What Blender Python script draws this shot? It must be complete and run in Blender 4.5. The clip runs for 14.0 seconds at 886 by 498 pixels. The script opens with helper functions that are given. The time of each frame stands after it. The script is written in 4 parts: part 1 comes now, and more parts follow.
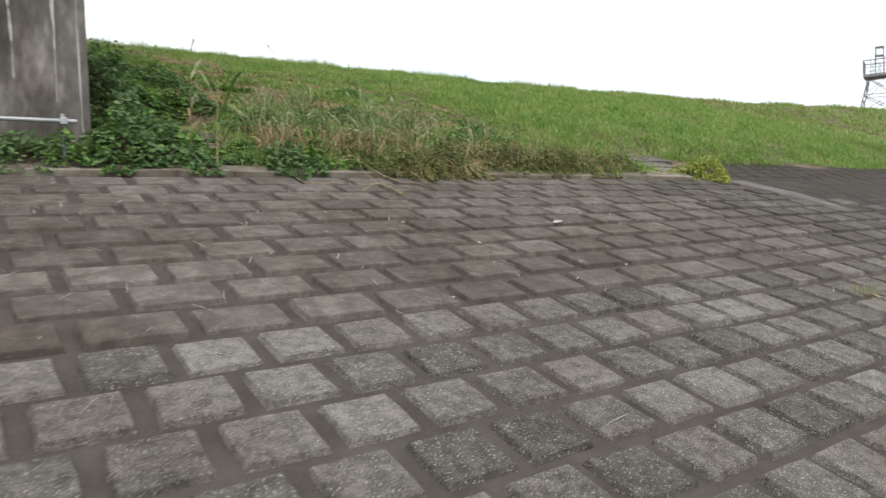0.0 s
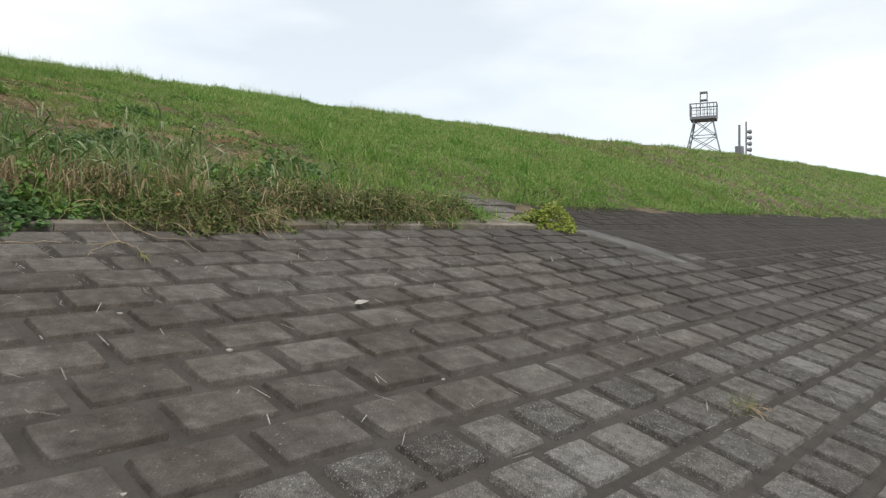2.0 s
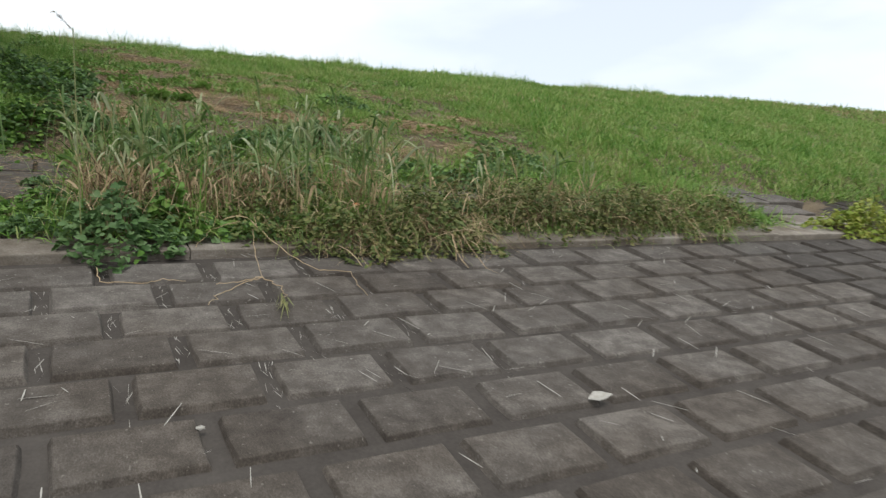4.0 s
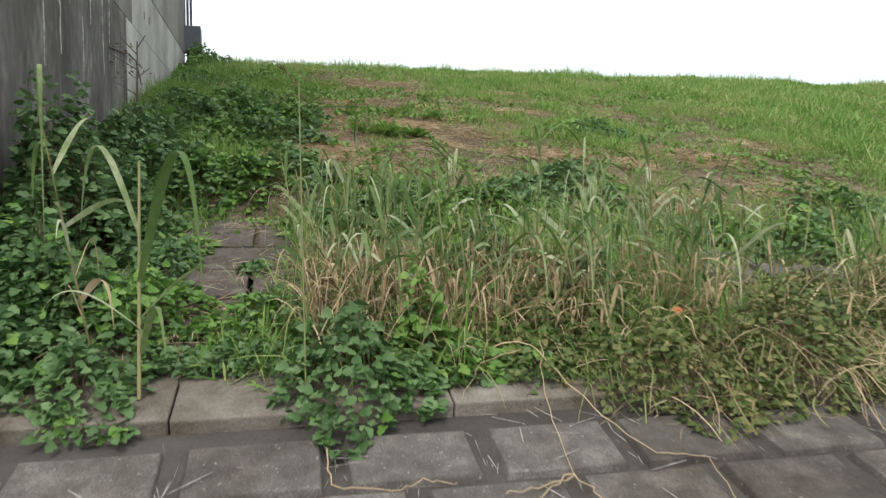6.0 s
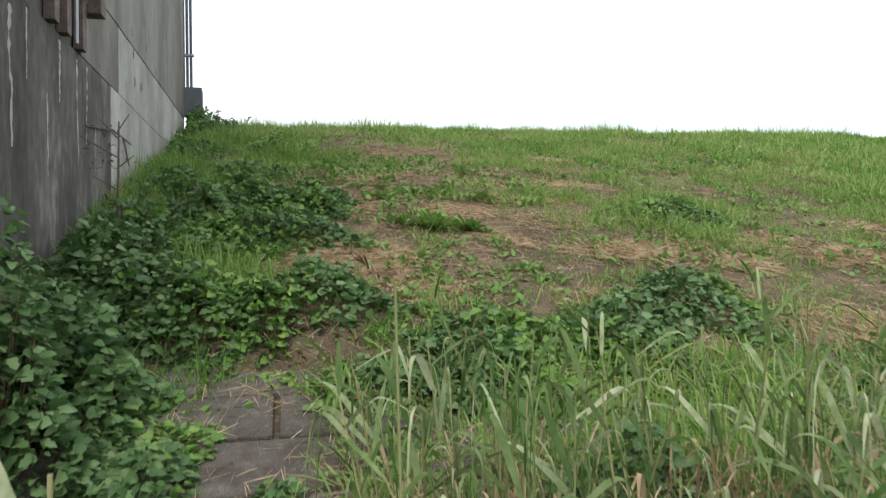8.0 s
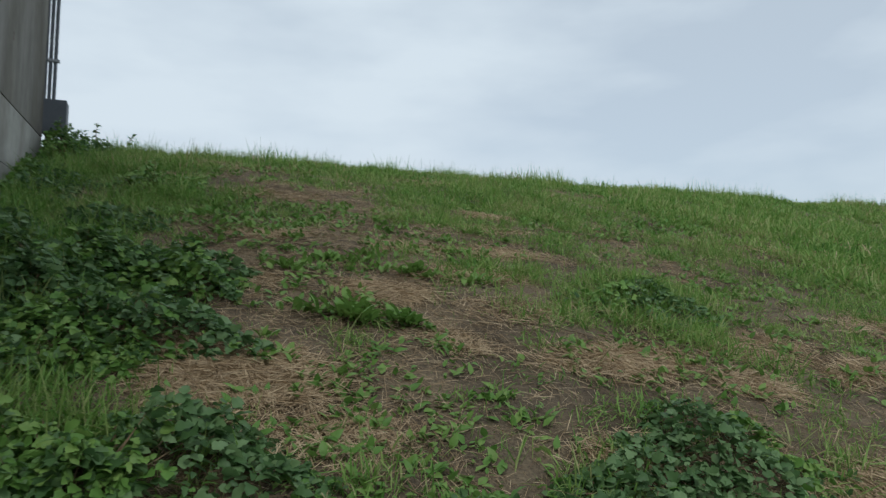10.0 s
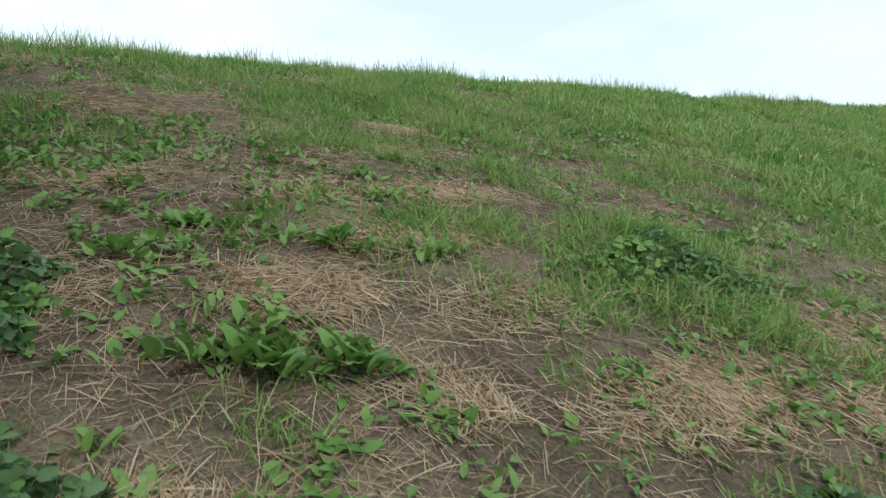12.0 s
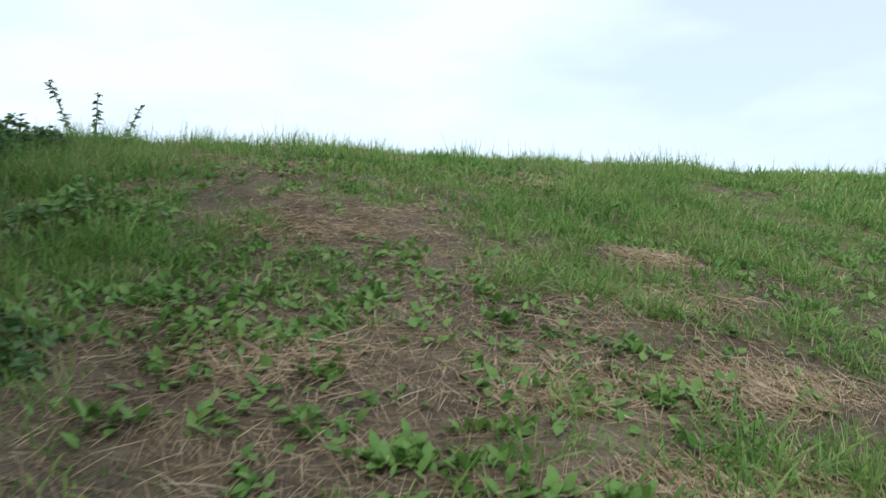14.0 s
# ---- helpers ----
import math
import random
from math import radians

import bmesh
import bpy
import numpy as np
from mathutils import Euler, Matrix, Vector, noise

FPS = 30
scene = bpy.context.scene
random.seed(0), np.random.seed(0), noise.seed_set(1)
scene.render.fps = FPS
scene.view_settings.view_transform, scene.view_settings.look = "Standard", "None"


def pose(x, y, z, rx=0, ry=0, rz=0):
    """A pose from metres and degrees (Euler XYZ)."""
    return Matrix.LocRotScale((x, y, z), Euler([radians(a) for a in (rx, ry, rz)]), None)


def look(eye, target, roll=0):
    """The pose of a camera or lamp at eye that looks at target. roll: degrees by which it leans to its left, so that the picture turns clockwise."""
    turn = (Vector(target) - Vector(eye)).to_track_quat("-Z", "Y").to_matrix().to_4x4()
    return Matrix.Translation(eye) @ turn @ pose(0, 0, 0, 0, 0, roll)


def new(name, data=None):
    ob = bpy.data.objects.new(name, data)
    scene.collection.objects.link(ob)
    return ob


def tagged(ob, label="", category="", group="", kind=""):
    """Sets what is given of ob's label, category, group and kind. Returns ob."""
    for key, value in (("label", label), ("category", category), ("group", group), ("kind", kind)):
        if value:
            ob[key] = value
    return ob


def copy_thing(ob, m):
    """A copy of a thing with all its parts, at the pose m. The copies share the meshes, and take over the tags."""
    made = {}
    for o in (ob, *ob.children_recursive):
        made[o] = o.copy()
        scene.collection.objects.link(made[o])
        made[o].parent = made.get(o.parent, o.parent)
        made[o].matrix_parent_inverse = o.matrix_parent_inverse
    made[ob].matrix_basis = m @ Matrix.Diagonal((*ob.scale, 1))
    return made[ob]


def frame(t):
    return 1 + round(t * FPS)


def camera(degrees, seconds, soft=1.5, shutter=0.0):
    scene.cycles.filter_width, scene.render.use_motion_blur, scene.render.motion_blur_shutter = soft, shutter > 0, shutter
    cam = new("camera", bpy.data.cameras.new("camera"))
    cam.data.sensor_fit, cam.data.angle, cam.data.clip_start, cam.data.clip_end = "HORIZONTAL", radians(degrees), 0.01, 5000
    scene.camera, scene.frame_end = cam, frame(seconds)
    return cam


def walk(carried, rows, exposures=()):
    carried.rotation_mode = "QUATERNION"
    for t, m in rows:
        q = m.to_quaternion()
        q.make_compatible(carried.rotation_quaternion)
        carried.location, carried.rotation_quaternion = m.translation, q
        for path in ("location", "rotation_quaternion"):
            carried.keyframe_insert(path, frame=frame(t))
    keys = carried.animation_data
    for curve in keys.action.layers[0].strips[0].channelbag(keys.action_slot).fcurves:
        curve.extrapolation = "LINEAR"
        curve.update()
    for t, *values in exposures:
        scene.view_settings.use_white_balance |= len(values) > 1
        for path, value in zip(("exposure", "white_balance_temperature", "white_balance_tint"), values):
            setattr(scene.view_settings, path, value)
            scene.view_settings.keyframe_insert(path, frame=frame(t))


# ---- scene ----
cam = camera(63.9, 14.0, soft=1.3, shutter=0.3)
ROWS = [
    (0.0, -1.516, -0.190, 1.620, -34.79, -2.77, -1.68),
    (0.5, -1.044, 0.170, 1.783, -37.70, -5.22, -3.81),
    (1.0, -0.713, 0.484, 1.868, -41.47, -3.62, 1.80),
    (1.5, -0.404, 0.696, 1.986, -46.17, -2.13, 1.96),
    (2.0, 0.180, 0.980, 2.048, -46.51, -1.24, -0.55),
    (2.5, 0.504, 1.314, 2.086, -42.60, -1.18, -0.57),
    (3.0, 0.821, 1.853, 2.276, -37.96, -1.75, -1.46),
    (3.2, 1.013, 2.028, 2.277, -36.08, -1.98, -1.24),
    (5.3, 1.826, 3.894, 2.717, -17.24, -2.91, -0.69),
    (5.5, 1.777, 4.071, 2.789, -15.82, -3.07, -0.78),
    (6.0, 1.622, 4.640, 2.971, -12.33, -2.21, -0.32),
    (6.5, 1.706, 5.129, 3.119, -12.91, -3.66, -0.64),
    (7.0, 1.721, 5.566, 3.332, -13.43, -2.15, -0.73),
    (7.5, 1.547, 6.020, 3.410, -12.48, 0.15, -0.73),
    (8.0, 1.471, 6.314, 3.604, -12.23, 1.25, -1.19),
    (8.5, 1.516, 6.694, 3.710, -14.13, 6.17, 0.18),
    (8.7, 1.567, 6.913, 3.775, -13.94, 8.19, 0.41),
    (10.8, 1.612, 8.915, 4.298, -28.09, -0.10, 0.75),
    (11.0, 1.547, 9.279, 4.356, -29.78, -1.03, 0.33),
    (11.5, 1.650, 9.605, 4.523, -30.93, -5.78, -0.06),
    (12.0, 1.910, 10.026, 4.572, -32.56, -5.35, -0.69),
    (12.5, 1.911, 10.322, 4.736, -24.59, -5.87, -0.33),
    (13.0, 1.791, 10.849, 4.837, -16.53, -0.76, 0.77),
    (13.5, 1.882, 11.036, 5.010, -15.01, -1.71, 1.42),
    (14.0, 2.193, 11.449, 5.109, -17.02, 0.03, 0.84),
]
EXPOSURES = [(0.0, 0.18, 6700, 12), (0.5, 0.07, 6700, 12), (1.2, 0.06, 6700, 11), (2.0, -0.2, 6600, 10), (3.2, -0.25, 6500, 10), (5.3, 0.24, 6550, 10), (6.5, 0.33, 6500, 10), (7.5, 0.4, 6500, 10), (8.7, -0.13, 6400, 9), (10.8, -0.85, 5900, 6), (11.1, -0.52, 5950, 6), (11.6, -0.26, 5900, 7), (12.2, -0.03, 5880, 8), (13.2, 0.06, 5850, 8), (14.0, -0.15, 5800, 8)]
walk(cam, [(t, pose(x, y, z, 90 + pitch, 0, yaw) @ pose(0, 0, 0, 0, 0, roll)) for t, x, y, z, yaw, pitch, roll in ROWS], EXPOSURES)

# ---- sky and sun: bright overcast ----
SUN_HEIGHT, SUN_ROUND = 50, 200
world = bpy.data.worlds.new("world")
scene.world = world
world.use_nodes = True
wn, wl = world.node_tree.nodes, world.node_tree.links
wn.clear()
sky = wn.new("ShaderNodeTexSky")
sky.sky_type, sky.sun_disc = "NISHITA", False
sky.sun_elevation, sky.sun_rotation = radians(SUN_HEIGHT), radians(SUN_ROUND)
blue = wn.new("ShaderNodeBackground")
blue.inputs["Strength"].default_value = 0.13
wl.new(sky.outputs[0], blue.inputs["Color"])
cloud = wn.new("ShaderNodeBackground")
cloud.inputs["Color"].default_value = (0.9, 0.96, 1.0, 1)
cloud.inputs["Strength"].default_value = 1.34
place = wn.new("ShaderNodeTexCoord")
stretch = wn.new("ShaderNodeMapping")
stretch.inputs["Scale"].default_value = (1.0, 1.0, 3.0)
wl.new(place.outputs["Generated"], stretch.inputs["Vector"])
puffs = wn.new("ShaderNodeTexNoise")
puffs.inputs["Scale"].default_value = 2.2
puffs.inputs["Detail"].default_value = 5
wl.new(stretch.outputs[0], puffs.inputs["Vector"])
cover = wn.new("ShaderNodeMapRange")
cover.inputs["From Min"].default_value, cover.inputs["From Max"].default_value = 0.35, 0.6
cover.inputs["To Min"].default_value, cover.inputs["To Max"].default_value = 0.66, 0.97
wl.new(puffs.outputs["Fac"], cover.inputs["Value"])
both = wn.new("ShaderNodeMixShader")
wl.new(cover.outputs[0], both.inputs[0])
wl.new(blue.outputs[0], both.inputs[1])
wl.new(cloud.outputs[0], both.inputs[2])
out = wn.new("ShaderNodeOutputWorld")
wl.new(both.outputs[0], out.inputs["Surface"])
sun = new("sun", bpy.data.lights.new("sun", "SUN"))
sun.data.energy, sun.data.angle, sun.data.color = 1.9, radians(18), (1.0, 0.97, 0.92)
az, el = radians(SUN_ROUND), radians(SUN_HEIGHT)
sun.matrix_world = look((0, 0, 0), (-math.sin(az) * math.cos(el), -math.cos(az) * math.cos(el), -math.sin(el)))

# ---- materials ----
def material(name, colors, scale=6.0, rough=0.85, bump=0.3, fine=60.0, metal=0.0, island=0.0, objects=0.0, through_light=0.0, specks=None, stretch_by=(1, 1, 1), local=False, spec=0.3, grain=0.4, stains=None):
    """Colour ramp over two scales of noise, with relief; island / objects: how far pieces differ from one another."""
    m = bpy.data.materials.new(name)
    m.use_nodes = True
    n, l = m.node_tree.nodes, m.node_tree.links
    b = n["Principled BSDF"]
    b.inputs["Roughness"].default_value, b.inputs["Metallic"].default_value = rough, metal
    b.inputs["Specular IOR Level"].default_value = spec
    tc = n.new("ShaderNodeTexCoord")
    mp = n.new("ShaderNodeMapping")
    mp.inputs["Scale"].default_value = stretch_by
    if local:
        l.new(tc.outputs["Object"], mp.inputs["Vector"])
    else:
        g = n.new("ShaderNodeNewGeometry")
        l.new(g.outputs["Position"], mp.inputs["Vector"])
    big = n.new("ShaderNodeTexNoise")
    big.inputs["Scale"].default_value, big.inputs["Detail"].default_value, big.inputs["Roughness"].default_value = scale, 6, 0.62
    l.new(mp.outputs[0], big.inputs["Vector"])
    small = n.new("ShaderNodeTexNoise")
    small.inputs["Scale"].default_value, small.inputs["Detail"].default_value = fine, 3
    l.new(mp.outputs[0], small.inputs["Vector"])
    mix = n.new("ShaderNodeMath")
    mix.operation = "MULTIPLY_ADD"
    l.new(small.outputs["Fac"], mix.inputs[0])
    mix.inputs[1].default_value = grain
    l.new(big.outputs["Fac"], mix.inputs[2])
    value = mix.outputs[0]
    shift = None
    if island:
        g2 = n.new("ShaderNodeNewGeometry")
        shift, amount = g2.outputs["Random Per Island"], island
    if objects:
        oi = n.new("ShaderNodeObjectInfo")
        shift, amount = oi.outputs["Random"], objects
    if shift:
        sh = n.new("ShaderNodeMath")
        sh.operation = "MULTIPLY_ADD"
        l.new(shift, sh.inputs[0])
        sh.inputs[1].default_value = amount
        l.new(value, sh.inputs[2])
        value = sh.outputs[0]
        off = amount / 2
    else:
        off = 0.0
    ramp = n.new("ShaderNodeValToRGB")
    e = ramp.color_ramp.elements
    mid = (grain - 0.4) / 2
    lo, hi = 0.45 + mid + off - max(0.2, off), 0.95 + mid + off + max(0.0, off - 0.2)
    while len(e) < len(colors):
        e.new(0.5)
    span = n.new("ShaderNodeMapRange")
    span.inputs["From Min"].default_value, span.inputs["From Max"].default_value = lo, hi
    l.new(value, span.inputs["Value"])
    l.new(span.outputs[0], ramp.inputs[0])
    for i, c in enumerate(colors):
        e[i].position = i / (len(colors) - 1)
        e[i].color = (*c, 1)
    color = ramp.outputs[0]
    if specks:
        v = n.new("ShaderNodeTexNoise")
        v.inputs["Scale"].default_value, v.inputs["Detail"].default_value = specks[0], 2
        l.new(mp.outputs[0], v.inputs["Vector"])
        st = n.new("ShaderNodeMapRange")
        st.inputs["From Min"].default_value, st.inputs["From Max"].default_value = specks[1], specks[1] + 0.06
        l.new(v.outputs["Fac"], st.inputs["Value"])
        mx = n.new("ShaderNodeMix")
        mx.data_type = "RGBA"
        l.new(st.outputs[0], mx.inputs[0])
        l.new(color, mx.inputs[6])
        mx.inputs[7].default_value = (*specks[2], 1)
        color = mx.outputs[2]
    if stains:
        w = n.new("ShaderNodeTexNoise")
        w.inputs["Scale"].default_value, w.inputs["Detail"].default_value, w.inputs["Roughness"].default_value = stains[0], 5, 0.6
        l.new(mp.outputs[0], w.inputs["Vector"])
        deep = n.new("ShaderNodeMapRange")
        deep.inputs["From Min"].default_value, deep.inputs["From Max"].default_value = 0.36, 0.62
        l.new(w.outputs["Fac"], deep.inputs["Value"])
        worn = n.new("ShaderNodeMix")
        worn.data_type, worn.blend_type = "RGBA", "MULTIPLY"
        l.new(deep.outputs[0], worn.inputs[0])
        l.new(color, worn.inputs[6])
        worn.inputs[7].default_value = (*stains[1], 1)
        color = worn.outputs[2]
    l.new(color, b.inputs["Base Color"])
    if bump:
        bp = n.new("ShaderNodeBump")
        bp.inputs["Strength"].default_value, bp.inputs["Distance"].default_value = bump, 0.01
        l.new(mix.outputs[0], bp.inputs["Height"])
        l.new(bp.outputs[0], b.inputs["Normal"])
    if through_light:
        tr = n.new("ShaderNodeBsdfTranslucent")
        l.new(color, tr.inputs["Color"])
        mxs = n.new("ShaderNodeMixShader")
        mxs.inputs[0].default_value = through_light
        l.new(b.outputs[0], mxs.inputs[1])
        l.new(tr.outputs[0], mxs.inputs[2])
        l.new(mxs.outputs[0], n["Material Output"].inputs["Surface"])
    return m


M_BLOCK = material("weathered_concrete_block", [(0.0422, 0.0359, 0.0306), (0.0845, 0.0729, 0.0634), (0.127, 0.113, 0.0989), (0.222, 0.201, 0.18)], 8, 0.92, 0.8, 140, objects=0.16, specks=(48, 0.675, (0.27, 0.255, 0.23)), grain=0.75, stains=(0.7, (0.62, 0.58, 0.54)))
M_ROUGH = material("exposed_aggregate_block", [(0.036, 0.0324, 0.0288), (0.0912, 0.084, 0.0744), (0.156, 0.144, 0.13), (0.288, 0.27, 0.246)], 14, 0.92, 1.4, 150, objects=0.34, specks=(85, 0.615, (0.46, 0.44, 0.4)), grain=1.1, stains=(0.9, (0.7, 0.67, 0.64)))
M_FARBLOCK = material("weathered_concrete_far", [(0.032, 0.0272, 0.0232), (0.062, 0.0535, 0.0465), (0.09, 0.081, 0.072), (0.15, 0.137, 0.123)], 6, 0.92, 0.6, 110, island=0.22, specks=(80, 0.67, (0.32, 0.3, 0.27)), grain=0.7, stains=(0.5, (0.6, 0.56, 0.52)))
M_FARROUGH = material("exposed_aggregate_far", [(0.034, 0.0302, 0.0265), (0.08, 0.073, 0.0645), (0.132, 0.121, 0.109), (0.23, 0.215, 0.196)], 12, 0.92, 1.0, 130, island=0.3, specks=(85, 0.635, (0.4, 0.38, 0.345)), grain=0.95, stains=(0.7, (0.66, 0.62, 0.59)))
M_DARKBLOCK = material("dark_stained_concrete", [(0.028, 0.024, 0.021), (0.048, 0.042, 0.037), (0.07, 0.062, 0.054)], 2.5, 1.0, 0.4, 60, island=0.1, spec=0.1)
M_JOINT = material("silted_joint", [(0.037, 0.032, 0.0285), (0.064, 0.056, 0.0495), (0.095, 0.084, 0.074)], 3, 1.0, 0.8, 70, spec=0.1)
M_SLAB = material("pale_kerb_concrete", [(0.081, 0.0675, 0.054), (0.167, 0.144, 0.119), (0.239, 0.212, 0.18), (0.342, 0.31, 0.27)], 5, 0.92, 0.8, 90, objects=0.3, grain=0.6, stains=(2.0, (0.55, 0.5, 0.44)))
M_MORTAR = material("pale_mortar", [(0.045, 0.041, 0.037), (0.1, 0.093, 0.085), (0.19, 0.177, 0.163)], 2, 0.9, 0.5, 60)
M_SOIL = material("soil_with_thatch", [(0.032, 0.024, 0.017), (0.075, 0.057, 0.04), (0.14, 0.108, 0.072), (0.23, 0.18, 0.115)], 2.4, 1.0, 1.5, 60, grain=0.8, stains=(0.8, (0.72, 0.7, 0.64)))
M_GRASS = material("green_grass_blade", [(0.055, 0.125, 0.024), (0.11, 0.235, 0.044), (0.18, 0.33, 0.066), (0.28, 0.39, 0.105), (0.4, 0.41, 0.18)], 0.9, 0.55, 0, 20, island=0.6, through_light=0.4)
M_WEED = material("dark_weed_leaf", [(0.04, 0.09, 0.028), (0.093, 0.173, 0.058), (0.185, 0.28, 0.117)], 1.5, 0.5, 0, 30, island=0.8, through_light=0.3)
M_BRIGHT = material("bright_weed_leaf", [(0.078, 0.175, 0.03), (0.135, 0.26, 0.053), (0.235, 0.35, 0.088)], 1.5, 0.5, 0, 30, island=0.6, through_light=0.3)
M_LIME = material("yellow_green_leaf", [(0.13, 0.2, 0.03), (0.24, 0.31, 0.05), (0.4, 0.4, 0.1)], 3, 0.5, 0, 30, island=0.8, through_light=0.3)
M_STRAW = material("dry_straw", [(0.19, 0.122, 0.065), (0.39, 0.28, 0.16), (0.6, 0.475, 0.305)], 2, 0.8, 0, 30, island=0.7, through_light=0.15)
M_OLIVE = material("olive_small_leaf", [(0.033, 0.057, 0.015), (0.075, 0.115, 0.03), (0.14, 0.17, 0.05), (0.27, 0.235, 0.1)], 3, 0.6, 0, 30, island=0.8, through_light=0.25)
M_BROWN = material("brown_dead_stem", [(0.075, 0.047, 0.03), (0.16, 0.105, 0.062), (0.29, 0.21, 0.125)], 2, 0.85, 0, 30, island=0.7, through_light=0.1, local=False)
M_YELLOWGREEN = material("withering_blade", [(0.13, 0.15, 0.05), (0.23, 0.25, 0.09), (0.34, 0.31, 0.15)], 1, 0.7, 0, 30, island=0.6, through_light=0.25, local=False)
M_TALL = material("tall_grass_blade", [(0.04, 0.085, 0.02), (0.07, 0.135, 0.034), (0.12, 0.19, 0.056), (0.23, 0.29, 0.12), (0.48, 0.5, 0.32)], 3, 0.45, 0, 30, objects=0.6, through_light=0.35)
M_STALK = material("tall_grass_culm", [(0.12, 0.16, 0.05), (0.2, 0.22, 0.09), (0.3, 0.27, 0.13)], 4, 0.7, 0, 30, objects=0.4)
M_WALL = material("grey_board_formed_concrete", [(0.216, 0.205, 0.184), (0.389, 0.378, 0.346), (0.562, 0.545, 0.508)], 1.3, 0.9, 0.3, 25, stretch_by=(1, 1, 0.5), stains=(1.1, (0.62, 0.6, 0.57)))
# upper panels: a mid grey between M_WALL and M_WALLDARK
M_WALLMID = material("mid_grey_upper_concrete", [(0.13, 0.122, 0.11), (0.24, 0.23, 0.21), (0.36, 0.35, 0.32)], 1.6, 0.9, 0.3, 25, stretch_by=(1, 1, 0.3), stains=(1.3, (0.6, 0.57, 0.53)))
# M_WALL darkened: shade on the near wall is put into this colour
M_WALLDARK = material("shaded_weathered_concrete", [(0.0386, 0.0347, 0.0309), (0.0876, 0.0798, 0.0708), (0.154, 0.141, 0.129), (0.335, 0.315, 0.283)], 1.3, 0.9, 0.3, 14, stretch_by=(1, 1.0, 0.4), stains=(1.6, (0.45, 0.43, 0.4)), grain=0.5)
M_STREAK = material("lime_streak", [(0.25, 0.24, 0.22), (0.38, 0.37, 0.35), (0.5, 0.49, 0.46)], 6, 0.9, 0.3, 60, stretch_by=(1, 1, 0.3))
M_STEEL = material("galvanised_steel", [(0.22, 0.23, 0.24), (0.33, 0.34, 0.35), (0.45, 0.46, 0.47)], 8, 0.5, 0.1, 60, metal=0.6)
M_RUST = material("rusty_painted_steel", [(0.05, 0.035, 0.03), (0.10, 0.07, 0.06), (0.2, 0.15, 0.13)], 8, 0.7, 0.3, 60)
M_BOX = material("grey_painted_box", [(0.09, 0.1, 0.115), (0.12, 0.13, 0.145), (0.15, 0.16, 0.175)], 4, 0.5, 0.05, 60)
M_TOWER = material("grey_tower_steel", [(0.15, 0.155, 0.17), (0.21, 0.215, 0.23), (0.27, 0.275, 0.29)], 1, 0.6, 0, 10, metal=0.1)
M_PALE = material("bleached_leaf", [(0.24, 0.225, 0.19), (0.34, 0.32, 0.28), (0.45, 0.43, 0.39)], 20, 0.8, 0.2, 80)
M_ORANGE = material("orange_leaf", [(0.28, 0.09, 0.03), (0.38, 0.14, 0.05), (0.45, 0.2, 0.08)], 20, 0.7, 0.2, 80)
M_WATER = material("river_water", [(0.02, 0.03, 0.03), (0.03, 0.04, 0.04), (0.04, 0.05, 0.05)], 1, 0.1, 0.1, 4)

# ---- form of the bank ----
ANGLE = 15.6
CA, SA = math.cos(radians(ANGLE)), math.sin(radians(ANGLE))
BANK = pose(0, 0, 0, ANGLE)
CREST_TURN = radians(3)
rng = np.random.default_rng(7)
CREST_X, CREST_Z = [-20, 0, 3, 8, 16, 28, 45, 70, 110], [0.0, 0.0, 0.04, -0.01, -0.05, 0.08, 0.6, 0.8, 0.9]
PROFILE_Y = [-400, -14, -12, 7.70, 7.95, 9.2, 9.8, 10.6, 11.1, 11.9, 14.0, 17.0, 19.0, 20.0, 20.7, 21.5, 26.0, 30.0, 48.0, 60.0, 800]
PROFILE_Z = [-4.1, -4.1, -3.55, 2.03, 2.13, 2.52, 2.74, 3.18, 3.40, 3.70, 4.40, 5.32, 5.92, 6.19, 6.30, 6.34, 6.34, 6.1, 1.0, 0.6, 0.6]


def wave(x, y, f, seed):
    """Smooth noise on arrays, about -1 to 1."""
    r = np.random.default_rng(seed)
    total = np.zeros_like(np.asarray(x, float) + np.asarray(y, float))
    for k in range(7):
        a, q, p = r.uniform(0, 2 * math.pi), f * r.uniform(0.6, 1.7), r.uniform(0, 6.28)
        total = total + np.sin((x * math.cos(a) + y * math.sin(a)) * q + p)
    return total / 3.0


def ground_z(x, y):
    x, y = np.asarray(x, float), np.asarray(y, float)
    up = np.clip((y - 9.5) / 12, 0, 1) * np.clip(x, -20, 130)
    z = np.interp(y + up * math.tan(CREST_TURN), PROFILE_Y, PROFILE_Z)
    loose = np.clip((y - 8.0) / 1.5, 0, 1) * np.clip((60 - y) / 20, 0, 1) * np.clip((20.5 - y) / 3, 0.25, 1)
    # the paved strip beside the wall reaches further up
    strip = np.exp(-(((x - 1.2) / 0.62) ** 6)) * np.clip((10.75 - y) / 0.2, 0, 1) * (y > 9.0)
    z = z + strip * (np.minimum(z, y * math.tan(radians(ANGLE)) + 0.01) - z)
    return z + np.interp(x, CREST_X, CREST_Z) * np.clip((y - 9.5) / 8, 0, 1) + loose * (0.028 * wave(x, y, 1.3, 3) + 0.02 * wave(x, y, 4.0, 4))


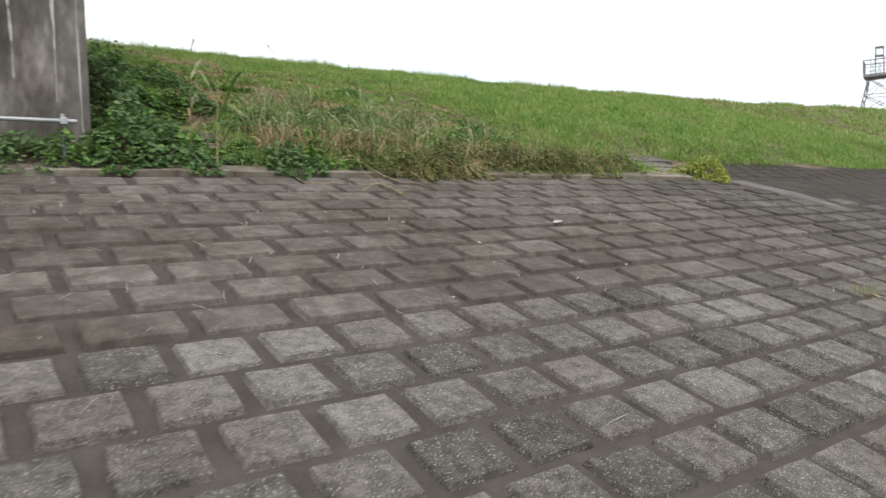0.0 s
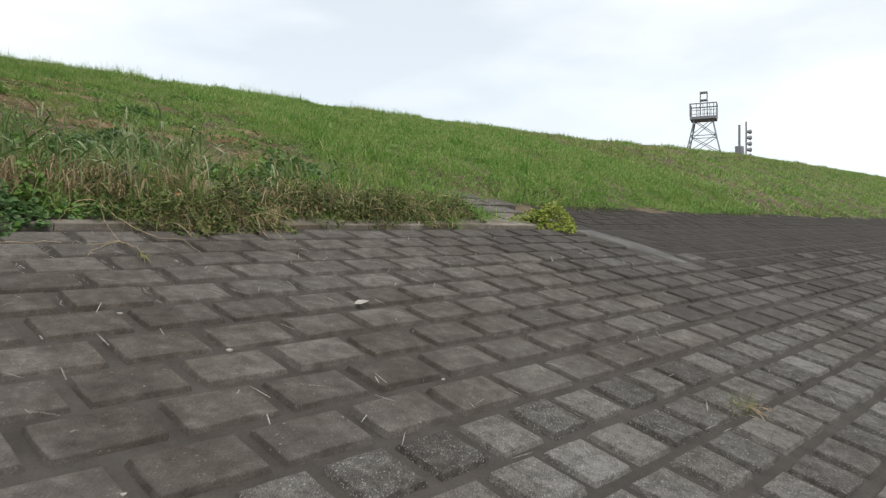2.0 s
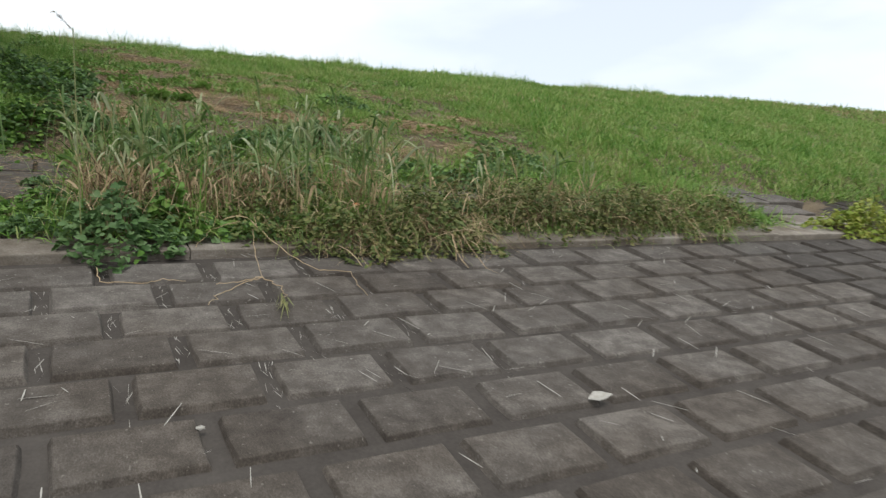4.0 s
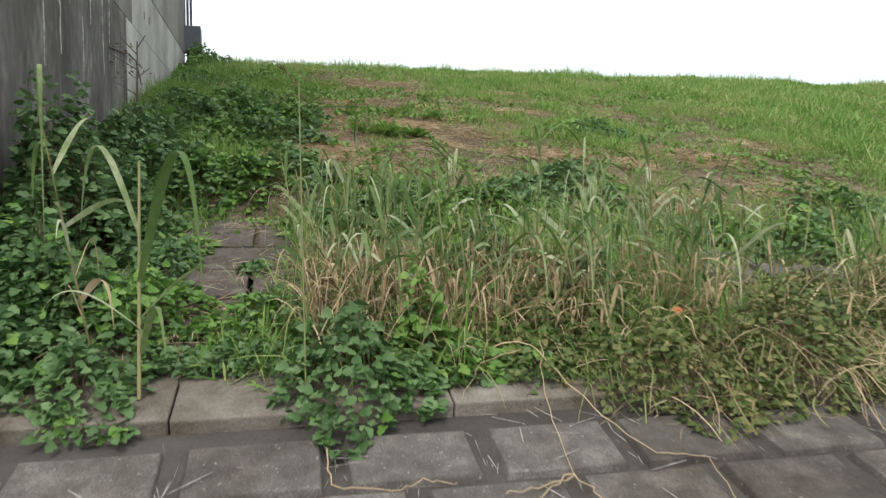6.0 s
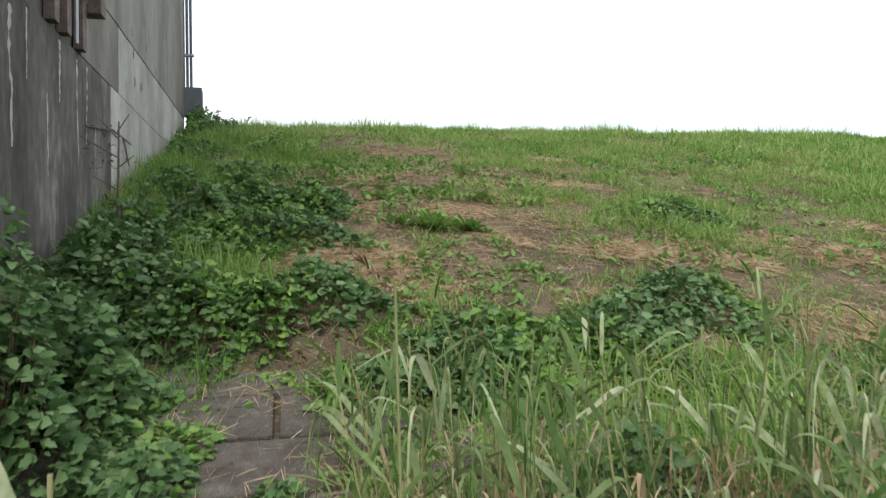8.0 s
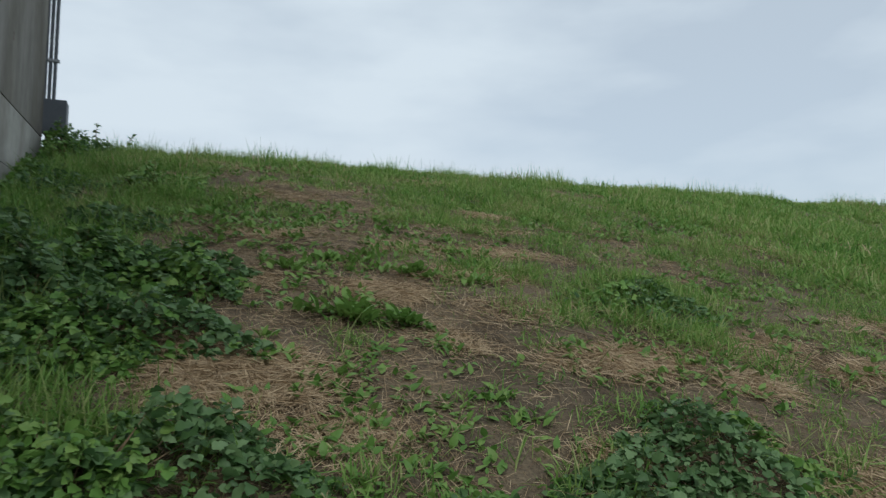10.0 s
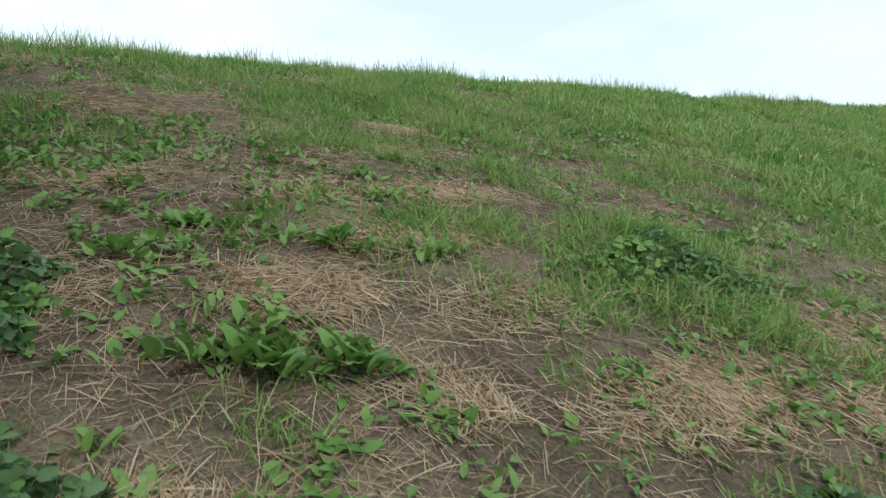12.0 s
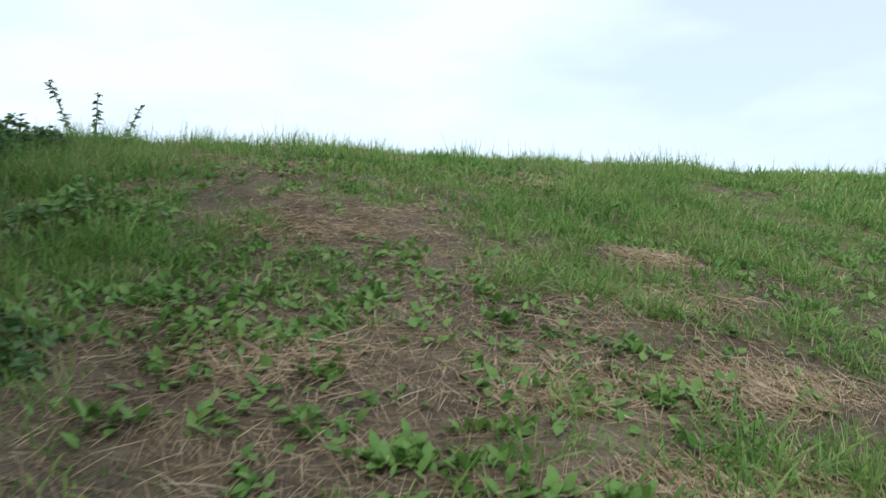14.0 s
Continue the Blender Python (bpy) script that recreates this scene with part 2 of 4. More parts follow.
def top_z(x, y):
    """The height that plants grow from: the slabs above the kerb, or the earth."""
    x, y = np.asarray(x, float), np.asarray(y, float)
    paved = y * math.tan(radians(ANGLE)) + np.where(y > 7.7, 0.045, 0.0)
    return np.where((y < 9.7) & (x < 10.2) | (y < 10.5) & (x > 0.6) & (x < 1.8), np.maximum(paved, ground_z(x, y)), ground_z(x, y))


# ---- mesh helpers ----
def mesh_of(name, verts, quads, smooth=False):
    """A mesh from an array of points and an array of four-cornered faces."""
    me = bpy.data.meshes.new(name)
    verts, quads = np.asarray(verts, np.float32), np.asarray(quads, np.int32)
    me.vertices.add(len(verts))
    me.vertices.foreach_set("co", verts.ravel())
    me.loops.add(quads.size)
    me.loops.foreach_set("vertex_index", quads.ravel())
    me.polygons.add(len(quads))
    me.polygons.foreach_set("loop_start", np.arange(0, quads.size, 4, dtype=np.int32))
    me.polygons.foreach_set("loop_total", np.full(len(quads), 4, np.int32))
    me.polygons.foreach_set("use_smooth", np.full(len(quads), smooth))
    me.update(calc_edges=True)
    return me


def attach(name, me, mat, parent=None, label=""):
    if mat is not None and not me.materials:
        me.materials.append(mat)
    ob = new(name, me)
    ob.parent = parent
    return tagged(ob, label)


def part(name, bm, mat, parent=None, label=""):
    me = bpy.data.meshes.new(name)
    bm.to_mesh(me)
    bm.free()
    return attach(name, me, mat, parent, label)


def box_bm(x0, x1, y0, y1, z0, z1, bevel=0.0, bm=None):
    bm = bm or bmesh.new()
    got = bmesh.ops.create_cube(bm, size=1, matrix=Matrix.LocRotScale(((x0 + x1) / 2, (y0 + y1) / 2, (z0 + z1) / 2), None, (x1 - x0, y1 - y0, z1 - z0)))
    if bevel:
        edges = list({e for v in got["verts"] for e in v.link_edges})
        bmesh.ops.bevel(bm, geom=edges, offset=bevel, segments=2, affect="EDGES", profile=0.6)
    return bm


def bar_bm(a, b, r, sides=8, bm=None, r2=None):
    """A round bar from a to b."""
    bm = bm or bmesh.new()
    a, b = Vector(a), Vector(b)
    m = Matrix.Translation((a + b) / 2) @ (b - a).to_track_quat("Z", "Y").to_matrix().to_4x4()
    bmesh.ops.create_cone(bm, cap_ends=True, segments=sides, radius1=r, radius2=r if r2 is None else r2, depth=(b - a).length, matrix=m)
    return bm


def blades(base, way, length, width, sag, levels=4, taper=1.0, roll=None, gen=rng, bend=2.0):
    """Strips that start at base, go along way and bend down by sag (of their length): points and faces."""
    n = len(base)
    way = way / np.linalg.norm(way, axis=1, keepdims=True)
    side = np.cross(way, np.array([0.0, 0.0, 1.0]))
    flat = np.linalg.norm(side, axis=1) < 1e-3
    side[flat] = (1, 0, 0)
    side /= np.linalg.norm(side, axis=1, keepdims=True)
    other = np.cross(side, way)
    a = gen.uniform(-0.9, 0.9, n) if roll is None else roll
    side = side * np.cos(a)[:, None] + other * np.sin(a)[:, None]
    t = np.linspace(0, 1, levels)
    points = np.empty((n, levels, 2, 3))
    for k, u in enumerate(t):
        c = base + way * (length * (u - 0.25 * sag * u ** 3))[:, None]
        c[:, 2] -= length * sag * u ** bend
        w = width * (1.0 - taper * u ** 2.2) * min(1.0, 0.55 + 1.6 * u) * 0.5
        points[:, k, 0], points[:, k, 1] = c - side * w[:, None], c + side * w[:, None]
    first = (np.arange(n) * levels * 2)[:, None, None]
    k = (np.arange(levels - 1) * 2)[None, :, None]
    quads = (first + k + np.array([0, 1, 3, 2])[None, None, :]).reshape(-1, 4)
    return points.reshape(-1, 3), quads


def leaves(base, way, face, length, width, fold=0.25, droop=0.25, levels=(0.0, 0.3, 0.62, 1.0), shape=(0.12, 1.0, 0.8, 0.04)):
    """Broad leaves, folded along the midrib: points and faces."""
    n = len(base)
    way = way / np.linalg.norm(way, axis=1, keepdims=True)
    side = np.cross(way, face)
    side /= np.linalg.norm(side, axis=1, keepdims=True) + 1e-9
    up = np.cross(side, way)
    points = np.empty((n, len(levels), 3, 3))
    for k, (u, s) in enumerate(zip(levels, shape)):
        c = base + way * (length * u)[:, None] - up * (length * droop * u ** 2)[:, None]
        w = (width * s * 0.5)[:, None]
        points[:, k, 1] = c
        points[:, k, 0] = c - side * w + up * w * fold
        points[:, k, 2] = c + side * w + up * w * fold
    rows = len(levels)
    first = (np.arange(n) * rows * 3)[:, None, None, None]
    k = (np.arange(rows - 1) * 3)[None, :, None, None]
    h = np.arange(2)[None, None, :, None]
    quads = (first + k + h + np.array([0, 1, 4, 3])[None, None, None, :]).reshape(-1, 4)
    return points.reshape(-1, 3), quads


def joined(lots):
    verts, quads, n = [], [], 0
    for v, q in lots:
        verts.append(v)
        quads.append(q + n)
        n += len(v)
    return np.concatenate(verts), np.concatenate(quads)


def directions(n, lean_low, lean_high, gen=rng, around=None, spread=math.pi):
    """Unit ways that lean from upright by lean_low to lean_high degrees."""
    a = gen.uniform(-math.pi, math.pi, n) if around is None else around + gen.uniform(-spread, spread, n)
    t = np.radians(gen.uniform(lean_low, lean_high, n))
    return np.stack([np.sin(t) * np.cos(a), np.sin(t) * np.sin(a), np.cos(t)], 1)


def on_ground(x, y, lift=0.0):
    return np.stack([x, y, top_z(x, y) + lift], 1)


# ---- ground: one sheet to the horizon ----
xs = np.unique(np.concatenate([np.linspace(-900, -40, 12), np.linspace(-40, -4, 19), np.linspace(-4, 16, 101), np.linspace(16, 60, 56), np.linspace(60, 140, 33), np.linspace(140, 900, 14)]))
ys = np.unique(np.concatenate([np.linspace(-400, -14, 8), np.linspace(-14, 7.7, 12), np.linspace(7.7, 22.5, 75), np.linspace(22.5, 60, 20), np.linspace(60, 800, 10)]))
gx, gy = np.meshgrid(xs, ys)
gv = np.stack([gx.ravel(), gy.ravel(), ground_z(gx, gy).ravel()], 1)
c = len(xs)
gi = (np.arange(len(ys) - 1)[:, None] * c + np.arange(c - 1)[None, :]).ravel()
ground = attach("ground", mesh_of("ground", gv, np.stack([gi, gi + 1, gi + c + 1, gi + c], 1), True), M_SOIL)
tagged(ground, "earth embankment slope with dry thatch between the weeds", "ground", kind="structure")

water = part("water", box_bm(-700, 700, -390, -14.2, -4.0, -3.98), M_WATER)
tagged(water, "dull grey river water below the paved bank", "water", kind="structure")

# ---- the concrete wall of the bridge pier, beside the slope ----
WALL_X, WALL_FRONT, WALL_BACK = -0.22, 8.2, 18.9
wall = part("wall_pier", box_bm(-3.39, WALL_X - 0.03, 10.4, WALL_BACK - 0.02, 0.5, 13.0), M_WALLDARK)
tagged(wall, "tall weathered grey concrete wall of a bridge pier rising from the slope", "wall", kind="structure")
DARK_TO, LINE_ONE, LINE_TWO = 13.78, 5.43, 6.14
# one flat wall: its shaded near part is painted with the darker material
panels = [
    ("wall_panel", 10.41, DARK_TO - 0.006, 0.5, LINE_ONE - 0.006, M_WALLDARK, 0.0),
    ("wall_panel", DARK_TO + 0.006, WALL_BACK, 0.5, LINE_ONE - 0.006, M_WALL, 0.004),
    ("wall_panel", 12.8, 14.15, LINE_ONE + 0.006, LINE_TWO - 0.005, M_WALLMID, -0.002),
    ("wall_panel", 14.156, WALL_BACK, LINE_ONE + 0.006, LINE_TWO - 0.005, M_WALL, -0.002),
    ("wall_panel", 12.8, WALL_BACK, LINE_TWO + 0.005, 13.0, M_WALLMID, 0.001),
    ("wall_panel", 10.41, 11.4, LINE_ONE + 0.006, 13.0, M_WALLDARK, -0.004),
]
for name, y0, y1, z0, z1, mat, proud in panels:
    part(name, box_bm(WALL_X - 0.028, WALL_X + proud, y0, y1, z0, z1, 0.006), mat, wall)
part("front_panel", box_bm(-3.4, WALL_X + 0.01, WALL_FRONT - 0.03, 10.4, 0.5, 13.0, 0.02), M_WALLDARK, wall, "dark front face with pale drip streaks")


def streak(at, top, low, w, across, seed):
    """A thin crooked lime run: its width swells and fails on the way down."""
    r = np.random.default_rng(seed)
    n = 26
    z = np.linspace(top, low, n)
    mid = np.cumsum(r.normal(0, w * 0.22, n))
    half = w * np.clip(r.uniform(0.1, 1.3, n) * np.linspace(1.2, 0.5, n), 0.05, 2)
    v = np.array([(at[0] + (m + s * h) * across[0], at[1] + (m + s * h) * across[1], zz) for m, h, zz in zip(mid, half, z) for s in (-1, 1)])
    q = np.array([(2 * k, 2 * k + 1, 2 * k + 3, 2 * k + 2) for k in range(n - 1)])
    attach("drip_streak", mesh_of("drip_streak", v, q), M_STREAK, wall, "pale lime streak")


for k, (y, top, low, w) in enumerate(((12.65, 5.36, 4.5, 0.022), (11.9, 4.9, 4.3, 0.016), (13.2, 4.9, 4.5, 0.012), (11.2, 5.3, 4.4, 0.03), (11.5, 5.38, 4.9, 0.014), (12.2, 5.38, 4.9, 0.026), (10.8, 5.0, 4.2, 0.02), (12.95, 5.38, 4.7, 0.02))):
    streak((WALL_X + 0.0025, y), top, low, w, (0, 1), 900 + k)
for k, (x, top, low, w) in enumerate(((-0.3, 9.0, 2.6, 0.012), (-0.52, 5.4, 2.9, 0.016), (-0.9, 4.6, 3.1, 0.014), (-1.5, 5.5, 3.0, 0.02))):
    streak((x, WALL_FRONT - 0.0325), top, low, w, (1, 0), 940 + k)
for y, z in ((14.94, 5.76), (15.29, 5.79), (15.5, 6.63), (15.64, 6.36), (14.81, 6.29), (14.88, 6.07), (16.3, 6.25), (16.9, 6.9)):
    part("form_tie_slot", box_bm(WALL_X - 0.01, WALL_X + 0.0035, y - 0.013, y + 0.013, z - 0.05, z + 0.05, 0.004), M_RUST, wall)
part("ledge", box_bm(WALL_X - 0.01, WALL_X + 0.03, 13.18, 13.4, 6.0, 6.04, 0.006), M_WALLDARK, wall, "small broken concrete ledge")

# rusty steel frame in the recess of the wall
frame_top = tagged(new("steel_frame"), "rusty painted steel gate frame in a concrete wall recess", "frame")
frame_top.location = (WALL_X, 12.05, 0)
for y in (-0.72, -0.1, 0.2, 0.62):
    part("post", box_bm(-0.02, 0.06, y - 0.055, y + 0.055, LINE_ONE + 0.01, 9.5, 0.004), M_RUST, frame_top)
for z in (6.05, 6.9, 8.0):
    part("crossbar", box_bm(-0.015, 0.04, -0.685, 0.565, z - 0.03, z + 0.03, 0.004), M_RUST, frame_top)
part("bracket", box_bm(-0.02, 0.16, 0.74, 0.9, 5.8, 5.96, 0.008), M_RUST, frame_top)
part("bracket_arm", box_bm(0.0, 0.06, 0.6, 0.76, 5.86, 5.94, 0.006), M_RUST, frame_top)
part("cable_pipe", bar_bm((0.05, 0.42, LINE_ONE + 0.01), (0.05, 0.42, 9.5), 0.016, 8), M_STEEL, frame_top, "pale galvanised cable pipe")

# conduits and junction box at the far corner
conduit = tagged(new("conduit"), "grey electrical conduits strapped to the far corner of the concrete wall", "conduit")
conduit.location = (WALL_X, WALL_BACK, 0)
for x in (-0.01, 0.05, 0.11):
    part("pipe", bar_bm((x, 0.06, 6.68), (x, 0.06, 13.0), 0.024, 10), M_BOX, conduit)
for z in (7.25, 8.5, 9.8):
    part("clamp", box_bm(-0.06, 0.16, 0.03, 0.095, z - 0.02, z + 0.02, 0.004), M_STEEL, conduit, "bright metal clamp")
jbox = tagged(new("junction_box"), "dark grey metal junction box mounted at the foot of the conduits", "box")
jbox.location = (WALL_X, WALL_BACK, 0)
part("body", box_bm(-0.02, 0.28, 0.0, 0.25, 6.22, 6.68, 0.008), M_BOX, jbox)
part("lid", box_bm(-0.03, 0.29, -0.02, 0.0, 6.21, 6.69, 0.006), M_BOX, jbox)
part("bracket_leg", box_bm(0.02, 0.06, 0.08, 0.14, 5.7, 6.22), M_RUST, jbox)
part("bracket_leg", box_bm(0.2, 0.24, 0.08, 0.14, 5.7, 6.22), M_RUST, jbox)

rail = tagged(new("pipe_rail"), "galvanised pipe rail clamped in front of the concrete wall", "rail")
rail.location = (-0.5, 7.95, 0)
part("pipe", bar_bm((-2.9, 0, 2.68), (0.12, 0, 2.68), 0.024, 12), M_STEEL, rail)
for x in (0.0, -1.4, -2.8):
    part("post", bar_bm((x, 0.05, 2.0), (x, 0.05, 2.76), 0.021, 12), M_STEEL, rail)
    part("clamp", box_bm(x - 0.035, x + 0.035, -0.035, 0.085, 2.645, 2.715, 0.008), M_STEEL, rail)

# thin bent root that hangs out of the wall
root = tagged(new("hanging_root"), "dark bent twig growing out of the concrete wall", "twig")
root.location = (WALL_X, 13.75, 4.98)
for a, b in (((0, -0.85, -0.12), (0.03, 0.0, 0.0)), ((0.03, 0.0, 0.0), (0.04, 0.75, -0.01)), ((0.035, 0.4, 0.0), (0.1, 0.35, -0.3))):
    part("twig", bar_bm(a, b, 0.012, 6, r2=0.007), M_RUST, root)

# ---- lattice tower and poles behind the crest ----
def tower_thing():
    top = tagged(new("lattice_tower"), "grey steel lattice observation tower with a railed platform behind the crest", "tower")
    d = 80.0
    top.location = (0.17 + 0.9184 * d, 0.98 + 0.3957 * d, 0.6)
    top.rotation_euler = (0, 0, 0.35)
    h_deck, h_rail, h_top = 13.1, 14.7, 16.0
    def half(z):
        return 0.9 + 0.2 * min(h_deck - z, 3.6) ** 1.05 + 0.06 * max(0.0, h_deck - z - 3.6)
    zs = [0, 4, 7.5, 9.6, 11.4, h_deck]
    for sx, sy in ((-1, -1), (1, -1), (1, 1), (-1, 1)):
        bm = bmesh.new()
        for z0, z1 in zip(zs, zs[1:]):
            bar_bm((sx * half(z0), sy * half(z0), z0), (sx * half(z1), sy * half(z1), z1), 0.06, 6, bm)
        part("leg", bm, M_TOWER, top)
    for z0, z1 in zip(zs, zs[1:]):
        for k in range(4):
            bm = bmesh.new()
            c = [(-1, -1), (1, -1), (1, 1), (-1, 1)]
            (ax, ay), (bx, by) = c[k], c[(k + 1) % 4]
            bar_bm((ax * half(z0), ay * half(z0), z0), (bx * half(z1), by * half(z1), z1), 0.038, 5, bm)
            bar_bm((bx * half(z0), by * half(z0), z0), (ax * half(z1), ay * half(z1), z1), 0.038, 5, bm)
            bar_bm((ax * half(z1), ay * half(z1), z1), (bx * half(z1), by * half(z1), z1), 0.04, 5, bm)
            part("brace", bm, M_TOWER, top)
    part("deck", box_bm(-1.3, 1.3, -1.3, 1.3, h_deck, h_deck + 0.28, 0.02), M_TOWER, top)
    for z in (h_deck + 0.9, h_rail):
        bm = bmesh.new()
        for k in range(4):
            c = [(-1.3, -1.3), (1.3, -1.3), (1.3, 1.3), (-1.3, 1.3)]
            bar_bm((*c[k], z), (*c[(k + 1) % 4], z), 0.06 if z == h_rail else 0.03, 6, bm)
        part("railing", bm, M_TOWER, top)
    for k in range(16):
        s, u = k // 4, -1.3 + 0.65 * (k % 4)
        p = [(u, -1.3), (1.3, u), (-u, 1.3), (-1.3, -u)][s]
        part("rail_post", bar_bm((*p, h_deck + 0.28), (*p, h_rail), 0.03, 6), M_TOWER, top)
    for sx, sy in ((-1, -1), (1, -1), (1, 1), (-1, 1)):
        part("mast_leg", bar_bm((sx * 0.36, sy * 0.36, h_deck + 0.28), (sx * 0.33, sy * 0.33, h_top), 0.04, 6), M_TOWER, top)
    for z in (15.2, h_top):
        part("mast_ring", box_bm(-0.38, 0.38, -0.38, 0.38, z - 0.05, z + 0.07), M_TOWER, top)
    part("aerial", bar_bm((1.75, -0.9, h_deck - 0.2), (1.75, -0.9, 15.2), 0.04, 6), M_TOWER, top)
    part("aerial_arm", bar_bm((1.0, -0.9, h_deck + 0.1), (1.75, -0.9, h_deck + 0.1), 0.04, 6), M_TOWER, top)
    return top


tower_thing()
pole = tagged(new("equipment_pole"), "dark steel pole with a cabinet at its foot behind the crest", "pole")
pole.location = (0.17 + 0.9346 * 80, 0.98 + 0.3556 * 80, 0.6)
part("mast", bar_bm((0, 0, 0), (0, 0, 12.4), 0.12, 10), M_TOWER, pole)
part("cabinet", box_bm(-0.45, 0.45, -0.3, 0.3, 8.0, 10.2, 0.03), M_TOWER, pole)
horns = tagged(new("loudspeaker_pole"), "grey pole carrying a column of warning horns behind the crest", "pole")
horns.location = (0.17 + 0.9375 * 80, 0.98 + 0.3480 * 80, 0.6)
part("mast", bar_bm((0, 0, 0), (0, 0, 12.7), 0.08, 10), M_TOWER, horns)
for k in range(5):
    part("horn", bar_bm((0, 0, 9.2 + 0.62 * k), (0.5, -0.25, 9.2 + 0.62 * k), 0.09, 10, r2=0.24), M_TOWER, horns)

# ---- pavement of raised blocks ----
PITCH_UP, PITCH_LOW, ZONE = 0.60, 0.4537, 10
# lower edges of the courses, from the kerb down; they settle unevenly
COURSES = [7.49, 7.115, 6.75, 6.385, 5.98, 5.555, 5.12, 4.70, 4.28, 3.835, 3.41, 2.98, 2.56]
pave = bmesh.new()
box_bm(-14, 95, -13.5, 8.02, -0.16, -0.034, bm=pave)
box_bm(10.62, 95, 8.021, 9.95, -0.16, -0.04, bm=pave)
pavement = part("pavement", pave, M_JOINT)
pavement.matrix_basis = BANK
tagged(pavement, "sloping revetment of raised grey concrete blocks in staggered courses", "pavement", kind="structure")


def block_arrays(a, b, high, seed, rough):
    """A raised block: eight points a ring, worn corners, uneven top."""
    r = np.random.default_rng(seed)
    ring = np.array([(-1, -1), (0, -1), (1, -1), (1, 0), (1, 1), (0, 1), (-1, 1), (-1, 0)], float)
    wear = r.normal(0, rough, ring.shape)
    v = []
    for inset, z in ((0.0, -high - 0.01), (0.019, -0.005), (0.025, -0.0005)):
        p = ring * (a - inset, b - inset)
        p = p + wear + r.normal(0, 0.0012, p.shape)
        p[::2] *= 0.997
        v += [(x, y, z + (r.normal(0, rough * 0.12) if z > -0.02 else 0)) for x, y in p]
    v.append((0, 0, r.normal(0.0005, rough * 0.1)))
    q = [(o + k, o + (k + 1) % 8, o + 8 + (k + 1) % 8, o + 8 + k) for o in (0, 8) for k in range(8)]
    q += [(16, 17, 24, 23), (17, 18, 19, 24), (24, 19, 20, 21), (23, 24, 21, 22)]
    return np.array(v), np.array(q)


UPPER = [block_arrays(0.268, 0.176, 0.045, 40 + k, 0.0035) for k in range(6)]
LOWER = [block_arrays(0.192, 0.18, 0.045, 60 + k, 0.0045) for k in range(6)]
UPPER_ME = [mesh_of("block", *s) for s in UPPER]
LOWER_ME = [mesh_of("block", *s) for s in LOWER]
for me in UPPER_ME:
    me.materials.append(M_BLOCK)
for me in LOWER_ME:
    me.materials.append(M_ROUGH)


def joint_x(i):
    if i < ZONE:
        return (0.585 if i % 2 == 0 else 0.272) - 0.028 * max(0, i - 5)
    return 0.03 - 0.02 * (i - 11) if i % 2 else 0.266 - 0.018 * (i - 10)


def course_y(i):
    """The middle line of a course, counted from the kerb down."""
    if i < 0:
        low = COURSES[0] - 0.39 * i
    elif i < len(COURSES):
        low = COURSES[i]
    else:
        low = COURSES[-1] - 0.42 * (i - len(COURSES) + 1)
    return low + 0.153


singles, rest_up, rest_low, rest_dark = [], [], [], []
for i in range(-5, 34):
    y = course_y(i)
    pitch, shapes = (PITCH_UP, UPPER) if i < ZONE else (PITCH_LOW, LOWER)
    k0, k1 = int((-9 if i >= 0 else 10.6) / pitch), int((90 if i < 16 else 40) / pitch)
    for k in range(k0, k1):
        x = joint_x(i) + pitch * (k + 0.5)
        if i < 0 and x < 11.0 or 10.15 < x < 10.85 and y > 5.8:
            continue
        tilt = rng.normal(0, 0.006, 2)
        lift = rng.normal(0, 0.004)
        which = int(rng.integers(0, 6))
        silted = min(1.0, max(0.0, (y - 4.3 - 0.35 * math.sin(x * 0.8)) / 1.9)) if x > 10.5 else 0.0
        if rng.uniform() < silted:
            rest_dark.append((shapes[which], x, y, lift * 0.3 - 0.008 - 0.018 * silted, tilt))
        elif i < ZONE and -1.6 < x < 7.2 or i >= ZONE and i < 17 and -2.4 < x < 4.4:
            singles.append((i, which, x, y, lift, tilt))
        else:
            (rest_up if i < ZONE else rest_low).append((shapes[which], x, y, lift, tilt))


def lay(lots):
    got = []
    for (v, q), x, y, lift, tilt in lots:
        w = v.copy()
        w[:, 2] += lift + v[:, 0] * tilt[0] + v[:, 1] * tilt[1]
        w[:, 0] += x
        w[:, 1] += y
        got.append((w, q))
    return joined(got)


for name, lots, mat in (("far_blocks", rest_up, M_FARBLOCK), ("far_rough_blocks", rest_low, M_FARROUGH), ("dark_blocks", rest_dark, M_DARKBLOCK)):
    ob = attach(name, mesh_of(name, *lay(lots)), mat, pavement)
    tagged(ob, kind="stuff")
sy = np.linspace(7.8, 5.7, 40)
wide = np.interp(sy, [5.7, 6.2, 7.0, 7.8], [0.06, 0.16, 0.26, 0.22]) + 0.05 * wave(sy, sy * 0, 7.0, 14)
mid_x = 10.5 + 0.1 * wave(sy, sy * 0, 1.6, 15)
sv = np.array([(m + k * w, b, z) for m, w, b in zip(mid_x, wide, sy) for k, z in ((-1.2, -0.05), (-1, -0.012), (1, -0.012), (1.2, -0.05))])
sq = np.array([(4 * k + c, 4 * k + c + 1, 4 * k + c + 5, 4 * k + c + 4) for k in range(39) for c in range(3)])
strip = attach("mortar_strip", mesh_of("mortar_strip", sv, sq), M_MORTAR, pavement, "pale worn mortar strip down the slope")

